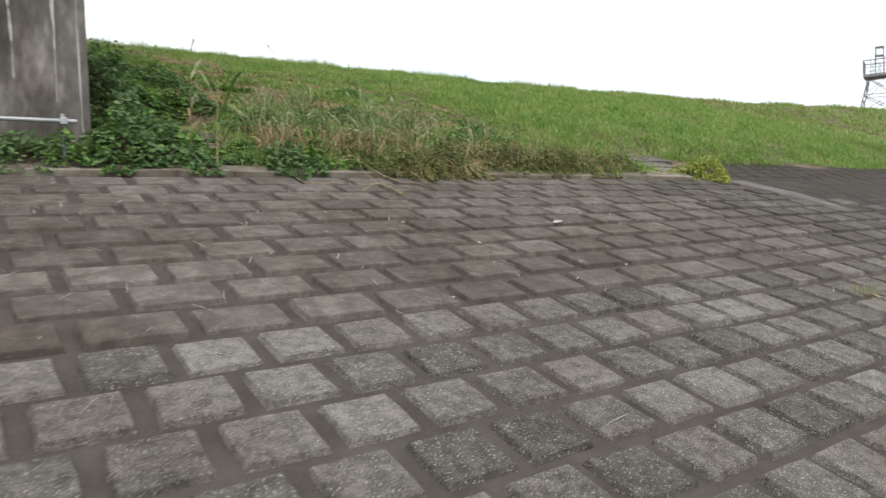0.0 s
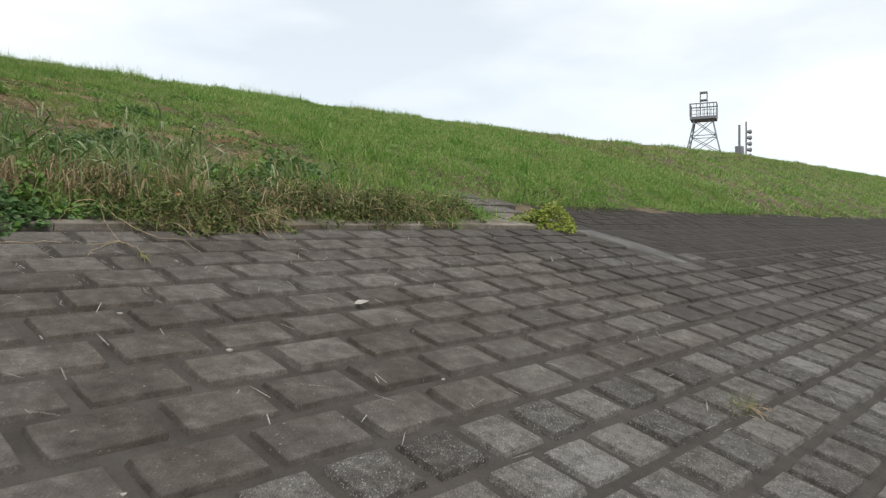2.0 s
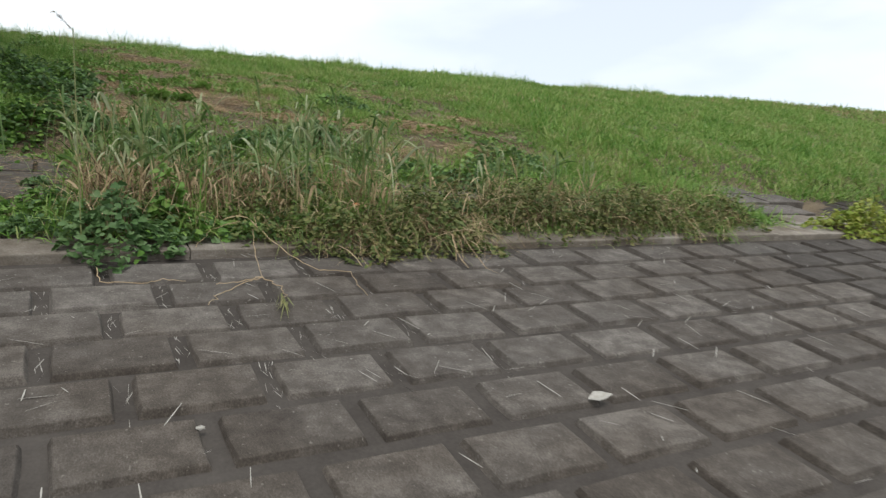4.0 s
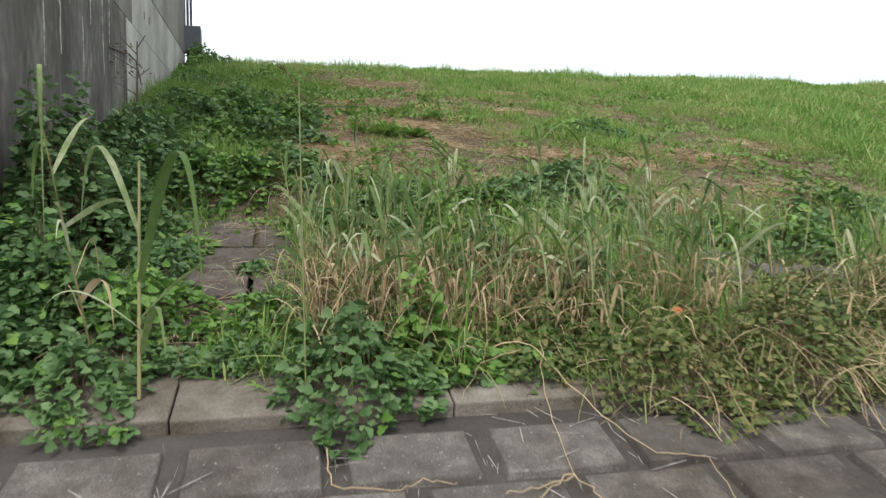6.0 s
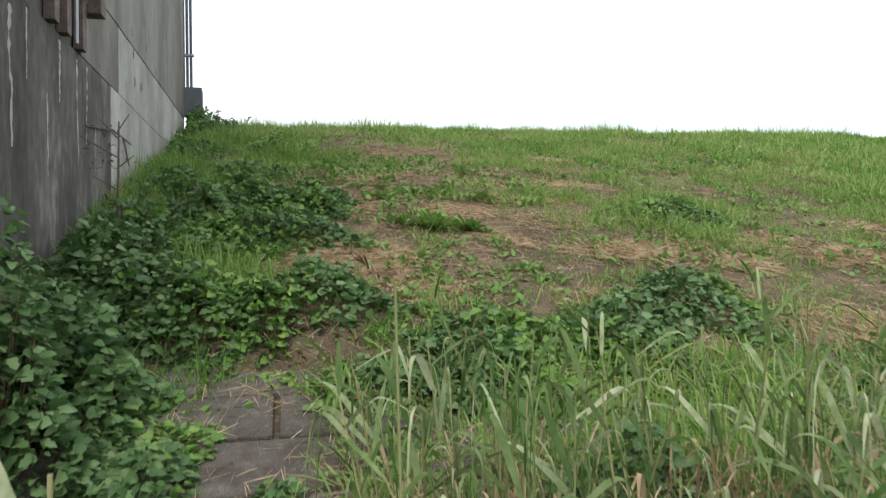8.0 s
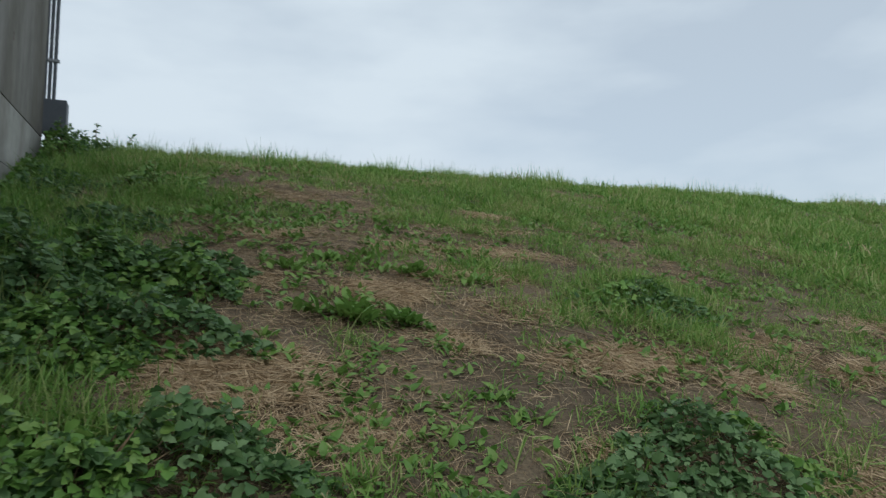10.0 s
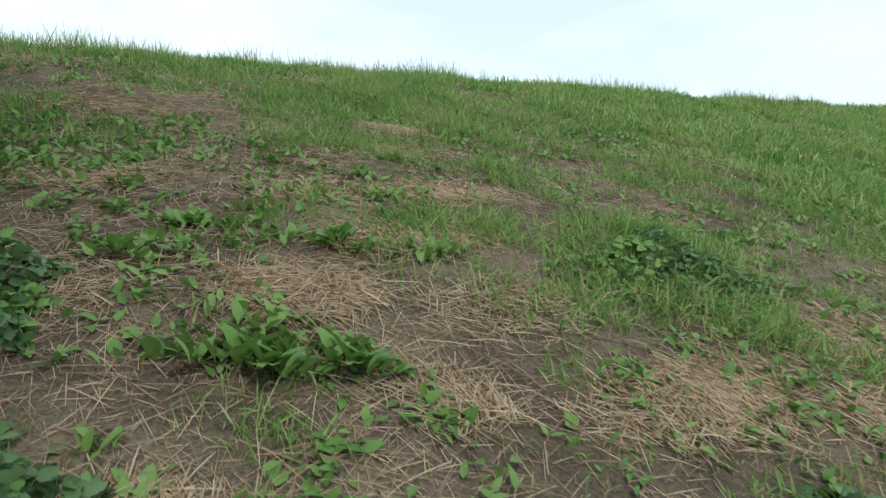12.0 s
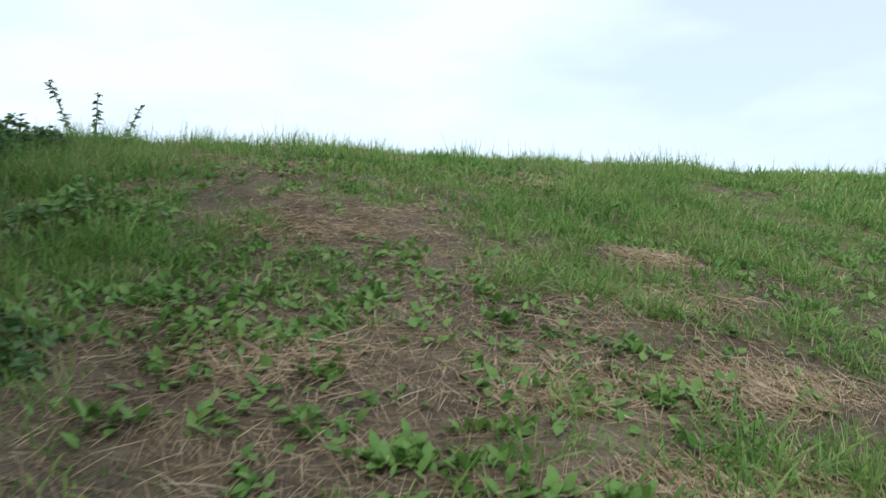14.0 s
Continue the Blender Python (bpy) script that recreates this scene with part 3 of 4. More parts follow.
# ---- kerb and the slabs above it ----
kerb = tagged(new("kerb"), "pale worn concrete kerb along the top of the block pavement", "kerb", kind="structure")
kerb.matrix_basis = BANK
x = -6.0
while x < 9.4:
    w = 1.19
    ob = part("kerb_stone", box_bm(x + 0.003, x + w - 0.003, 7.955, 8.3, -0.1, 0.03 + rng.normal(0, 0.006), 0.01), M_SLAB, kerb)
    x += w
for row in range(6):
    x = -5.6 + 0.3 * (row % 2)
    while x < 10.0:
        y0 = 8.32 + 0.47 * row
        z = 0.02 + 0.05 * min(y0 - 8.3, 1.0) + rng.normal(0, 0.008)
        if row > 3 and not 0.3 < x < 1.6:
            x += 0.7
            continue
        part("slab", box_bm(x + 0.012, x + 0.68, y0, y0 + 0.445, z - 0.15, z, 0.012), M_SLAB if row == 0 else M_BLOCK, kerb)
        x += 0.7

# ---- plants ----
def scatter(n, x0, x1, y0, y1, keep, gen=rng):
    x, y = gen.uniform(x0, x1, n), gen.uniform(y0, y1, n)
    ok = gen.uniform(0, 1, n) < keep(x, y)
    return x[ok], y[ok]


# worn patches and dense clumps of the slope: place and reach
BARE_SPOTS = [(1.95, 11.75, 0.65, 0.35), (4.5, 11.9, 0.5, 0.27), (5.1, 11.45, 0.4, 0.25), (6.1, 11.5, 0.45, 0.27), (2.63, 11.7, 0.3, 0.22), (2.35, 12.85, 0.45, 0.55), (3.0, 13.1, 0.6, 0.4), (2.5, 14.6, 0.8, 0.65), (3.1, 14.9, 0.9, 0.5), (1.9, 14.5, 0.45, 0.5),
              (4.55, 14.1, 0.55, 0.35), (3.9, 14.8, 0.5, 0.4), (5.15, 15.9, 0.4, 0.3), (5.2, 18.3, 0.45, 0.4), (2.9, 17.2, 0.5, 0.35), (3.9, 12.2, 0.6, 0.3), (5.65, 15.5, 0.4, 0.3), (1.35, 17.4, 0.35, 0.35), (6.2, 13.7, 0.35, 0.25), (3.3, 16.4, 0.4, 0.5)]
GREEN_SPOTS = [(5.04, 13.1, 0.7, 0.45), (1.85, 15.98, 0.6, 0.35), (5.0, 17.0, 1.1, 0.7), (6.8, 17.2, 1.5, 1.0), (5.8, 14.77, 0.5, 0.3), (4.4, 15.5, 0.5, 0.35), (7.5, 13.0, 1.2, 0.8)]


def bare(x, y):
    """How bare and straw-strewn the slope is, 0 to 1."""
    total = 0.25 + 0.24 * np.exp(-(((x - 2.8) / 2.3) ** 2)) * np.clip((y - 9.3) / 1.0, 0, 1) * np.clip((21.5 - y) / 3, 0, 1)
    for px, py, rx, ry in BARE_SPOTS:
        total = total + 0.75 * np.exp(-(((x - px) / rx) ** 2 + ((y - py) / ry) ** 2))
    for px, py, rx, ry in GREEN_SPOTS:
        total = total - 0.7 * np.exp(-(((x - px) / rx) ** 2 + ((y - py) / ry) ** 2))
    patch = 0.3 * wave(x, y, 1.7, 21) + 0.4 * wave(x, y, 4.6, 22) + 0.3 * wave(x, y, 10.0, 23)
    total = total - 0.22 * np.clip((x - 7) / 3, 0, 1) * np.clip((18 - y) / 4, 0, 1)
    return np.clip(total + 0.8 * patch * np.clip((15 - x) / 7, 0.35, 1) - 0.3 * (x < 0.9) * (y > 10.5), 0, 1)


def clear_of_slabs(x, y):
    """Slabs above the kerb lie open in two places."""
    one = np.exp(-(((x - 1.32) / 0.36) ** 4 + ((y - 9.5) / 0.95) ** 4))
    two = np.exp(-(((x - 9.2) / 0.9) ** 2 + ((y - 8.6) / 0.9) ** 2) * 1.5)
    return np.clip(1 - 1.5 * np.maximum(one, two), 0, 1)


def edge_y(x):
    """Where the grass of the slope begins."""
    return np.where(x < 8.8, 8.0, np.where(x < 10.6, 9.15, 9.3)) + 0.15 * wave(x, x * 0, 1.1, 9)


def tufts(name, n, box, keep, per, spread, length, width, lean, mat, label, levels=4, sag=(0.15, 0.5)):
    x, y = scatter(n, *box, keep)
    m = len(x)
    cx = np.repeat(x, per) + rng.normal(0, spread, m * per)
    cy = np.repeat(y, per) + rng.normal(0, spread, m * per)
    size = np.repeat(rng.uniform(0.6, 1.3, m) * np.clip(1.12 - 0.45 * bare(x, y) + 0.35 * wave(x, y, 1.6, 81) + 0.3 * wave(x, y, 5.5, 82), 0.45, 1.5), per)
    k = m * per
    v, q = blades(on_ground(cx, cy, -0.01), directions(k, *lean), rng.uniform(*length, k) * size, rng.uniform(*width, k), rng.uniform(*sag, k), levels)
    ob = attach(name, mesh_of(name, v, q, True), mat)
    return tagged(ob, label, "grass", kind="stuff")


def green(x, y):
    return np.clip(1.1 - 1.45 * bare(x, y), 0.02, 1) * clear_of_slabs(x, y) * (y > edge_y(x)) * (y < 22)


tufts("grass", 14500, (-0.1, 8, 7.9, 21.6), lambda x, y: green(x, y) * np.clip((y - 8.6) / 1.2, 0.1, 1), 17, 0.05, (0.06, 0.22), (0.005, 0.012), (8, 80), M_GRASS, "short bright green grass growing over the embankment slope")
tufts("grass", 21000, (8, 24, 7.9, 21.6), lambda x, y: np.clip(2.0 * green(x, y), 0, 1), 11, 0.07, (0.10, 0.26), (0.014, 0.026), (8, 65), M_GRASS, "bright green grass covering the embankment slope", 3)
tufts("grass", 17000, (24, 110, 8.5, 22), lambda x, y: np.clip(2.4 * green(x, y), 0, 1), 6, 0.15, (0.14, 0.28), (0.035, 0.06), (8, 65), M_GRASS, "green grass on the distant slope", 3)
tufts("grass", 2600, (-0.1, 20, 19.2, 20.9), lambda x, y: np.clip(0.35 + 0.3 * (x < 5) + 0.6 * wave(x, y, 2.0, 37), 0, 1), 8, 0.06, (0.12, 0.36), (0.005, 0.009), (3, 35), M_GRASS, "taller seeding grass along the crest", 4, (0.05, 0.4))
tufts("fine_grass", 8500, (-0.1, 9, 9.6, 21.0), lambda x, y: np.clip(0.75 - 0.55 * bare(x, y) + 0.2 * wave(x, y, 3.4, 43), 0.05, 1) * clear_of_slabs(x, y), 10, 0.07, (0.04, 0.15), (0.003, 0.007), (10, 80), M_GRASS, "fine short grass sprouting over the worn slope", 3)
tufts("yellow_grass", 9000, (-0.1, 60, 9.0, 20.6), lambda x, y: np.clip(0.02 + 0.6 * wave(x, y, 0.7, 33) + 0.5 * wave(x, y, 2.3, 35), 0, 1) * clear_of_slabs(x, y) * (y > edge_y(x)), 8, 0.08, (0.10, 0.26), (0.007, 0.016), (10, 60), M_YELLOWGREEN, "yellowing grass in patches on the slope", 3)
tufts("dry_grass", 3000, (-0.1, 60, 17.5, 20.8), lambda x, y: np.clip(0.2 + 0.6 * wave(x, y, 0.5, 34), 0, 1), 7, 0.08, (0.12, 0.3), (0.006, 0.014), (5, 50), M_STRAW, "brown dry seed grass near the crest", 3)
tufts("dry_grass", 9500, (-0.1, 34, 9.0, 21.4), lambda x, y: np.clip(0.2 + 0.5 * wave(x, y, 0.9, 31) + 0.4 * wave(x, y, 3.0, 38), 0, 1) * clear_of_slabs(x, y) * (y > edge_y(x)), 7, 0.07, (0.10, 0.24), (0.004, 0.008), (15, 75), M_STRAW, "tan dry grass scattered among the green", 3)


tufts("grass", 6000, (-16, -3.5, 9.8, 21.5), lambda x, y: 0.9 + 0 * x, 9, 0.1, (0.08, 0.24), (0.014, 0.026), (8, 70), M_GRASS, "green grass on the slope beyond the wall", 3)
tufts("dry_grass", 9000, (9, 110, 13.0, 21.6), lambda x, y: np.clip(-0.05 + 0.5 * wave(x, y, 0.6, 39) + 0.4 * wave(x, y, 2.0, 40) + 0.07 * (y - 15), 0, 1), 6, 0.12, (0.1, 0.24), (0.016, 0.034), (15, 75), M_STRAW, "tan dry grass in flecks over the upper slope", 3)
tufts("edge_grass", 900, (9.6, 60, 9.1, 9.9), lambda x, y: np.clip(0.4 + 0.7 * wave(x, y * 0, 1.2, 41), 0, 1), 9, 0.1, (0.18, 0.42), (0.012, 0.026), (15, 85), M_OLIVE, "ragged grass overhanging the upper edge of the pavement", 4, (0.3, 0.9))
tufts("yellow_grass", 9000, (20, 110, 12.0, 21.5), lambda x, y: np.clip(0.22 + 0.55 * wave(x, y, 0.4, 36) + 0.07 * (y - 15), 0, 1), 6, 0.14, (0.14, 0.3), (0.03, 0.05), (8, 60), M_YELLOWGREEN, "yellowed grass on the far slope below the crest", 3)


def litter(name, n, box, keep, length, mat, label, lift=0.015):
    x, y = scatter(n, *box, keep)
    k = len(x)
    a = rng.uniform(-math.pi, math.pi, k)
    way = np.stack([np.cos(a), np.sin(a), np.cos(a) * 0 + np.sin(a) * 0.33 + rng.normal(0.06, 0.09, k)], 1)
    v, q = blades(on_ground(x, y, lift), way, rng.uniform(*length, k), rng.uniform(0.002, 0.0048, k), rng.uniform(0.0, 0.12, k), 3, 0.6)
    return tagged(attach(name, mesh_of(name, v, q), mat), label, "straw", kind="stuff")


litter("straw_litter", 95000, (-0.1, 9, 8.2, 19.8), lambda x, y: np.clip(bare(x, y) * 1.2 - 0.3 + 0.3 * wave(x, y, 2.6, 93), 0, 1) * clear_of_slabs(x, y) * (y > edge_y(x)), (0.06, 0.24), M_STRAW, "loose dry straw lying on the bare patches of the slope")
litter("dead_stems", 9000, (-0.1, 9, 8.0, 17), lambda x, y: np.clip(bare(x, y) + 0.2, 0, 1) * (y > edge_y(x)), (0.08, 0.3), M_BROWN, "brown dead stems lying in the thatch", 0.03)

litter("thatch", 70000, (-0.1, 9, 9.2, 20.5), lambda x, y: 0.3 + 0.4 * bare(x, y), (0.02, 0.10), M_BROWN, "short brown dead thatch over the soil", 0.008)
litter("thatch", 40000, (-0.1, 9, 9.2, 20.5), lambda x, y: np.clip(0.15 + 0.5 * bare(x, y) + 0.3 * wave(x, y, 3.2, 92), 0, 1), (0.02, 0.09), M_STRAW, "short pale dead thatch over the soil", 0.01)


litter("slab_litter", 1500, (0.6, 1.9, 8.0, 10.5), lambda x, y: np.clip(0.4 + 0.6 * wave(x, y, 5.0, 91), 0, 1), (0.05, 0.22), M_STRAW, "dry straws lying on the open slabs", 0.035)


def heap(x, y, rx, ry, n):
    a, r = rng.uniform(0, 2 * math.pi, n), np.sqrt(rng.uniform(0, 1, n)) * rng.uniform(0.6, 1.1, n)
    px, py = x + rx * r * np.cos(a), y + ry * r * np.sin(a)
    b = rng.normal(rng.uniform(0, 6), 1.1, n)
    way = np.stack([np.cos(b), np.sin(b), np.sin(b) * 0.34 + rng.normal(0.02, 0.05, n)], 1)
    v, q = blades(on_ground(px, py, 0.012) + np.stack([0 * px, 0 * px, rng.uniform(0, 0.02, n)], 1), way, rng.uniform(0.05, 0.2, n), rng.uniform(0.003, 0.0065, n), rng.uniform(0.0, 0.1, n), 3, 0.6)
    tagged(attach("straw_heap", mesh_of("straw_heap", v, q), M_STRAW), "matted heap of pale cut straw on the slope", "straw", "straw heaps", "stuff")


for x, y, rx, ry, n in ((1.95, 11.7, 0.6, 0.35, 4800), (1.6, 11.95, 0.35, 0.25, 1500), (4.5, 11.9, 0.4, 0.2, 1500), (5.1, 11.45, 0.35, 0.2, 1000), (6.1, 11.5, 0.4, 0.22, 1200), (4.55, 14.1, 0.5, 0.3, 1500), (5.15, 15.9, 0.35, 0.25, 700), (5.2, 18.3, 0.4, 0.3, 600), (3.0, 13.0, 0.4, 0.3, 1200), (5.0, 10.55, 0.6, 0.25, 1500), (3.7, 10.9, 0.4, 0.2, 700), (6.4, 10.8, 0.6, 0.25, 1000), (3.9, 13.4, 0.6, 0.3, 1500), (3.1, 13.0, 0.4, 0.3, 900), (0.85, 8.75, 0.25, 0.3, 500), (2.3, 11.2, 0.5, 0.3, 1200), (4.3, 11.8, 0.7, 0.3, 1800), (3.3, 12.1, 0.25, 0.25, 500), (5.6, 11.9, 0.6, 0.3, 1200), (3.9, 12.6, 0.5, 0.3, 700), (3.6, 14.2, 0.5, 0.3, 800), (2.4, 14.6, 0.5, 0.3, 700), (7.4, 12.2, 0.8, 0.4, 1000), (2.0, 13.3, 0.4, 0.3, 700), (4.8, 15.2, 0.7, 0.3, 700), (8.9, 14.8, 0.8, 0.4, 700), (2.6, 16.6, 0.7, 0.3, 600)):
    heap(x, y, rx, ry, n)

# small broad leaves low on the bare ground
x, y = scatter(7000, 0.2, 8.5, 9.4, 19.8, lambda x, y: np.clip(0.2 + 0.5 * wave(x, y, 2.2, 71), 0.02, 1) * (0.35 + 0.65 * bare(x, y)))
m = len(x)
k = m * 9
lx, ly = np.repeat(x, 9) + rng.normal(0, 0.05, k), np.repeat(y, 9) + rng.normal(0, 0.05, k)
s = rng.uniform(0.03, 0.085, k)
v, q = leaves(on_ground(lx, ly, 0.015), directions(k, 25, 85), np.tile((0.0, -0.2, 1.0), (k, 1)) + rng.normal(0, 0.3, (k, 3)), s, s * rng.uniform(0.4, 0.65, k))
tagged(attach("ground_weeds", mesh_of("ground_weeds", v, q, True), M_BRIGHT), "small green seedlings spread over the bare straw patches", "weed", kind="stuff")


def bush(x, y, rx, ry, h, n, size, mat, label, name="weed_clump"):
    """A clump of broad leaves on thin stems: leaves over and inside an uneven dome."""
    top = tagged(new(name), label, "weed")
    top.location = (x, y, float(top_z(x, y)))
    n, size = int(n * 2.3), size * 0.68
    a, r = rng.uniform(0, 2 * math.pi, n), np.sqrt(rng.uniform(0, 1, n))
    uneven = 1 + 0.28 * np.sin(3 * a + x * 7) + 0.18 * np.sin(7 * a + y * 5)
    lx, ly = rx * r * np.cos(a) * uneven, ry * r * np.sin(a) * uneven
    dome = h * np.clip(1 - r ** 2.2, 0, 1) * np.clip(0.8 + 0.38 * wave(lx + x, ly + y, 6.0, 51) + 0.25 * wave(lx + x, ly + y, 17.0, 52), 0.25, 1.6)
    lz = np.clip(dome, 0.02, None) * rng.uniform(0.25, 1.0, n) ** 0.55 + top_z(lx + x, ly + y) - top_z(x, y)
    out_a = a + rng.normal(0, 0.9, n)
    way = np.stack([np.cos(out_a), np.sin(out_a), rng.normal(0.05, 0.35, n)], 1)
    face = np.stack([rng.normal(0, 0.9, n), rng.normal(-0.3, 0.9, n), np.ones(n)], 1)
    s = rng.uniform(0.45, 1.5, n) * size
    pale = wave(lx + x, ly + y, 3.5, 55) + rng.normal(0, 0.5, n) > (0.5 if mat is M_WEED else 99.0)
    for some, m in ((~pale, mat), (pale, M_BRIGHT)):
        if some.any():
            v, q = leaves(np.stack([lx, ly, lz], 1)[some], way[some], face[some], s[some], (s * rng.uniform(0.55, 0.95, n))[some], 0.25, 0.25, (0.0, 0.2, 0.42, 0.55, 0.72, 1.0), (0.1, 0.85, 1.0, 0.6, 0.75, 0.03))
            tagged(attach("foliage", mesh_of("foliage", v, q, True), m, top), kind="stuff")
    k = max(12, n // 14)
    pick = rng.integers(0, n, k)
    tip = np.stack([lx[pick], ly[pick], lz[pick]], 1)
    base = tip * np.array([0.45, 0.45, 0]) 
    base[:, 2] = top_z(base[:, 0] + x, base[:, 1] + y) - top_z(x, y) - 0.02
    v, q = blades(base, tip - base, np.linalg.norm(tip - base, axis=1), np.full(k, 0.006), np.zeros(k), 3, 0.3)
    tagged(attach("stalk_mass", mesh_of("stalk_mass", v, q), M_BROWN, top), kind="stuff")
    return top


tufts("grass", 2600, (-0.15, 1.7, 10.2, 19.5), lambda x, y: np.clip(0.95 - 0.9 * bare(x, y), 0, 1) * clear_of_slabs(x, y), 9, 0.06, (0.12, 0.36), (0.005, 0.011), (5, 55), M_GRASS, "long green grass growing between the vines at the wall")
DARK_LABEL = "low clump of dark green broad-leaved weeds on the slope"
WALL_LABEL = "dense dark green vine growth against the foot of the concrete wall"
for x, y, rx, ry, h, n, size in ((-0.7, 7.9, 0.7, 0.25, 0.4, 700, 0.07), (0.1, 8.05, 0.55, 0.35, 0.5, 900, 0.085), (0.35, 8.7, 0.45, 0.5, 0.6, 1300, 0.085), (0.15, 9.7, 0.5, 0.7, 0.95, 2200, 0.085), (0.3, 10.2, 0.45, 0.5, 0.5, 1500, 0.085), (0.4, 11.1, 0.65, 0.7, 0.45, 1700, 0.085),
                                 (0.25, 12.2, 0.5, 0.9, 0.3, 900, 0.08), (0.2, 14.0, 0.42, 1.0, 0.2, 600, 0.07), (0.2, 16.2, 0.4, 1.2, 0.18, 500, 0.07), (0.15, 18.3, 0.4, 1.1, 0.2, 450, 0.07), (0.2, 19.4, 0.4, 0.5, 0.3, 450, 0.075), (0.1, 18.5, 0.3, 0.6, 0.5, 600, 0.07), (0.05, 17.0, 0.25, 0.9, 0.32, 500, 0.07)):
    tagged(bush(x, y, rx, ry, h, n, size, M_WEED, WALL_LABEL), group="vines at the wall")
for x, y, rx, ry, h, n, size in ((1.2, 10.95, 0.8, 0.4, 0.36, 1200, 0.085), (2.4, 10.2, 0.7, 0.35, 0.26, 700, 0.08), (4.15, 10.75, 0.7, 0.4, 0.2, 750, 0.075), (3.4, 10.4, 0.6, 0.35, 0.24, 600, 0.08), (1.7, 13.15, 0.42, 0.32, 0.32, 750, 0.085), (1.0, 13.3, 0.65, 0.5, 0.32, 1400, 0.08), (0.75, 12.8, 0.5, 0.5, 0.26, 800, 0.08),
                                 (1.2, 12.15, 0.7, 0.45, 0.3, 1300, 0.075), (1.05, 14.6, 0.4, 0.45, 0.26, 450, 0.08), (5.4, 9.6, 0.7, 0.4, 0.34, 800, 0.085), (6.6, 10.2, 0.6, 0.4, 0.26, 500, 0.08), (5.2, 12.8, 0.6, 0.4, 0.2, 400, 0.07), (1.3, 16.6, 0.5, 0.5, 0.25, 450, 0.075)):
    tagged(bush(x, y, rx, ry, h, n, size, M_WEED, DARK_LABEL), group="weed clumps on the slope")
for x, y, rx, ry, h, n, size in ((2.0, 7.92, 0.45, 0.4, 0.4, 700, 0.075), (0.75, 7.85, 0.3, 0.22, 0.2, 260, 0.07), (0.85, 8.6, 0.3, 0.4, 0.32, 520, 0.07), (0.85, 9.5, 0.25, 0.5, 0.3, 520, 0.07), (1.5, 8.45, 0.25, 0.2, 0.22, 260, 0.06), (1.35, 8.15, 0.3, 0.16, 0.16, 260, 0.06), (3.0, 8.05, 0.5, 0.25, 0.2, 380, 0.065), (4.6, 8.2, 0.6, 0.3, 0.22, 420, 0.06), (6.3, 8.3, 0.7, 0.3, 0.24, 420, 0.06), (2.4, 8.5, 0.4, 0.3, 0.42, 520, 0.075), (3.2, 8.45, 0.45, 0.3, 0.42, 520, 0.075), (2.8, 8.85, 0.5, 0.25, 0.45, 480, 0.075)):
    tagged(bush(x, y, rx, ry, h, n, size, M_WEED, "broad-leaved weeds spilling over the pale kerb"), group="weeds at the kerb")
for x, y, r in ((1.0, 8.2, 0.12), (1.45, 8.1, 0.14), (1.2, 8.45, 0.1), (1.5, 8.7, 0.12), (1.0, 9.0, 0.1), (1.4, 9.3, 0.1)):
    tagged(bush(x, y, r, r, 0.1, 60, 0.06, M_WEED, "small weed growing in a joint of the slabs"), group="weeds between the slabs")
bush(2.25, 8.0, 0.16, 0.14, 0.55, 90, 0.085, M_BRIGHT, "yellow-green young shoot among the weeds at the kerb", "young_shoot")
bush(9.9, 7.72, 0.7, 0.3, 0.34, 800, 0.07, M_LIME, "yellow-green bush at the end of the kerb", "kerb_bush")


for x, y, rx, ry, h, n in ((3.5, 7.72, 0.55, 0.34, 0.3, 900), (4.15, 7.75, 0.5, 0.36, 0.32, 900), (3.0, 8.1, 0.5, 0.35, 0.3, 600), (4.7, 8.15, 0.6, 0.4, 0.34, 800), (5.5, 8.0, 0.6, 0.32, 0.34, 900), (6.3, 7.98, 0.6, 0.3, 0.34, 900), (7.1, 7.98, 0.6, 0.3, 0.3, 800), (7.8, 8.05, 0.5, 0.3, 0.24, 600), (5.9, 8.6, 0.9, 0.4, 0.3, 700), (7.4, 8.7, 0.8, 0.4, 0.24, 600)):
    tagged(bush(x, y, rx, ry, h * 1.15, int(n * 0.85), 0.05, M_OLIVE, "olive and brown tangle of small-leaved weeds over the kerb", "kerb_tangle"), group="tangles along the kerb")


# mass of withered grass that hangs over the kerb
def withered(name, n, box, mat, length, label, down=(20, 85)):
    x = rng.uniform(box[0], box[1], n)
    y = rng.uniform(box[2], box[3], n) - 0.12 * (wave(x, x * 0, 1.9, 61) > 0.1)
    base = on_ground(x, np.maximum(y, 7.74), 0.0)
    base[:, 2] += rng.uniform(0, 0.3, n)
    way = directions(n, *down, around=-math.pi / 2, spread=2.7)
    v, q = blades(base, way, rng.uniform(*length, n), rng.uniform(0.005, 0.012, n), rng.uniform(0.2, 0.8, n), 5, 0.8)
    # blades come to rest on what lies under them
    under = np.where(v[:, 1] < 7.72, v[:, 1] * math.tan(radians(ANGLE)) + 0.006, top_z(v[:, 0], v[:, 1]))
    v[:, 2] = np.maximum(v[:, 2], under + 0.006)
    return tagged(attach(name, mesh_of(name, v, q, True), mat), label, "dry grass", kind="stuff")


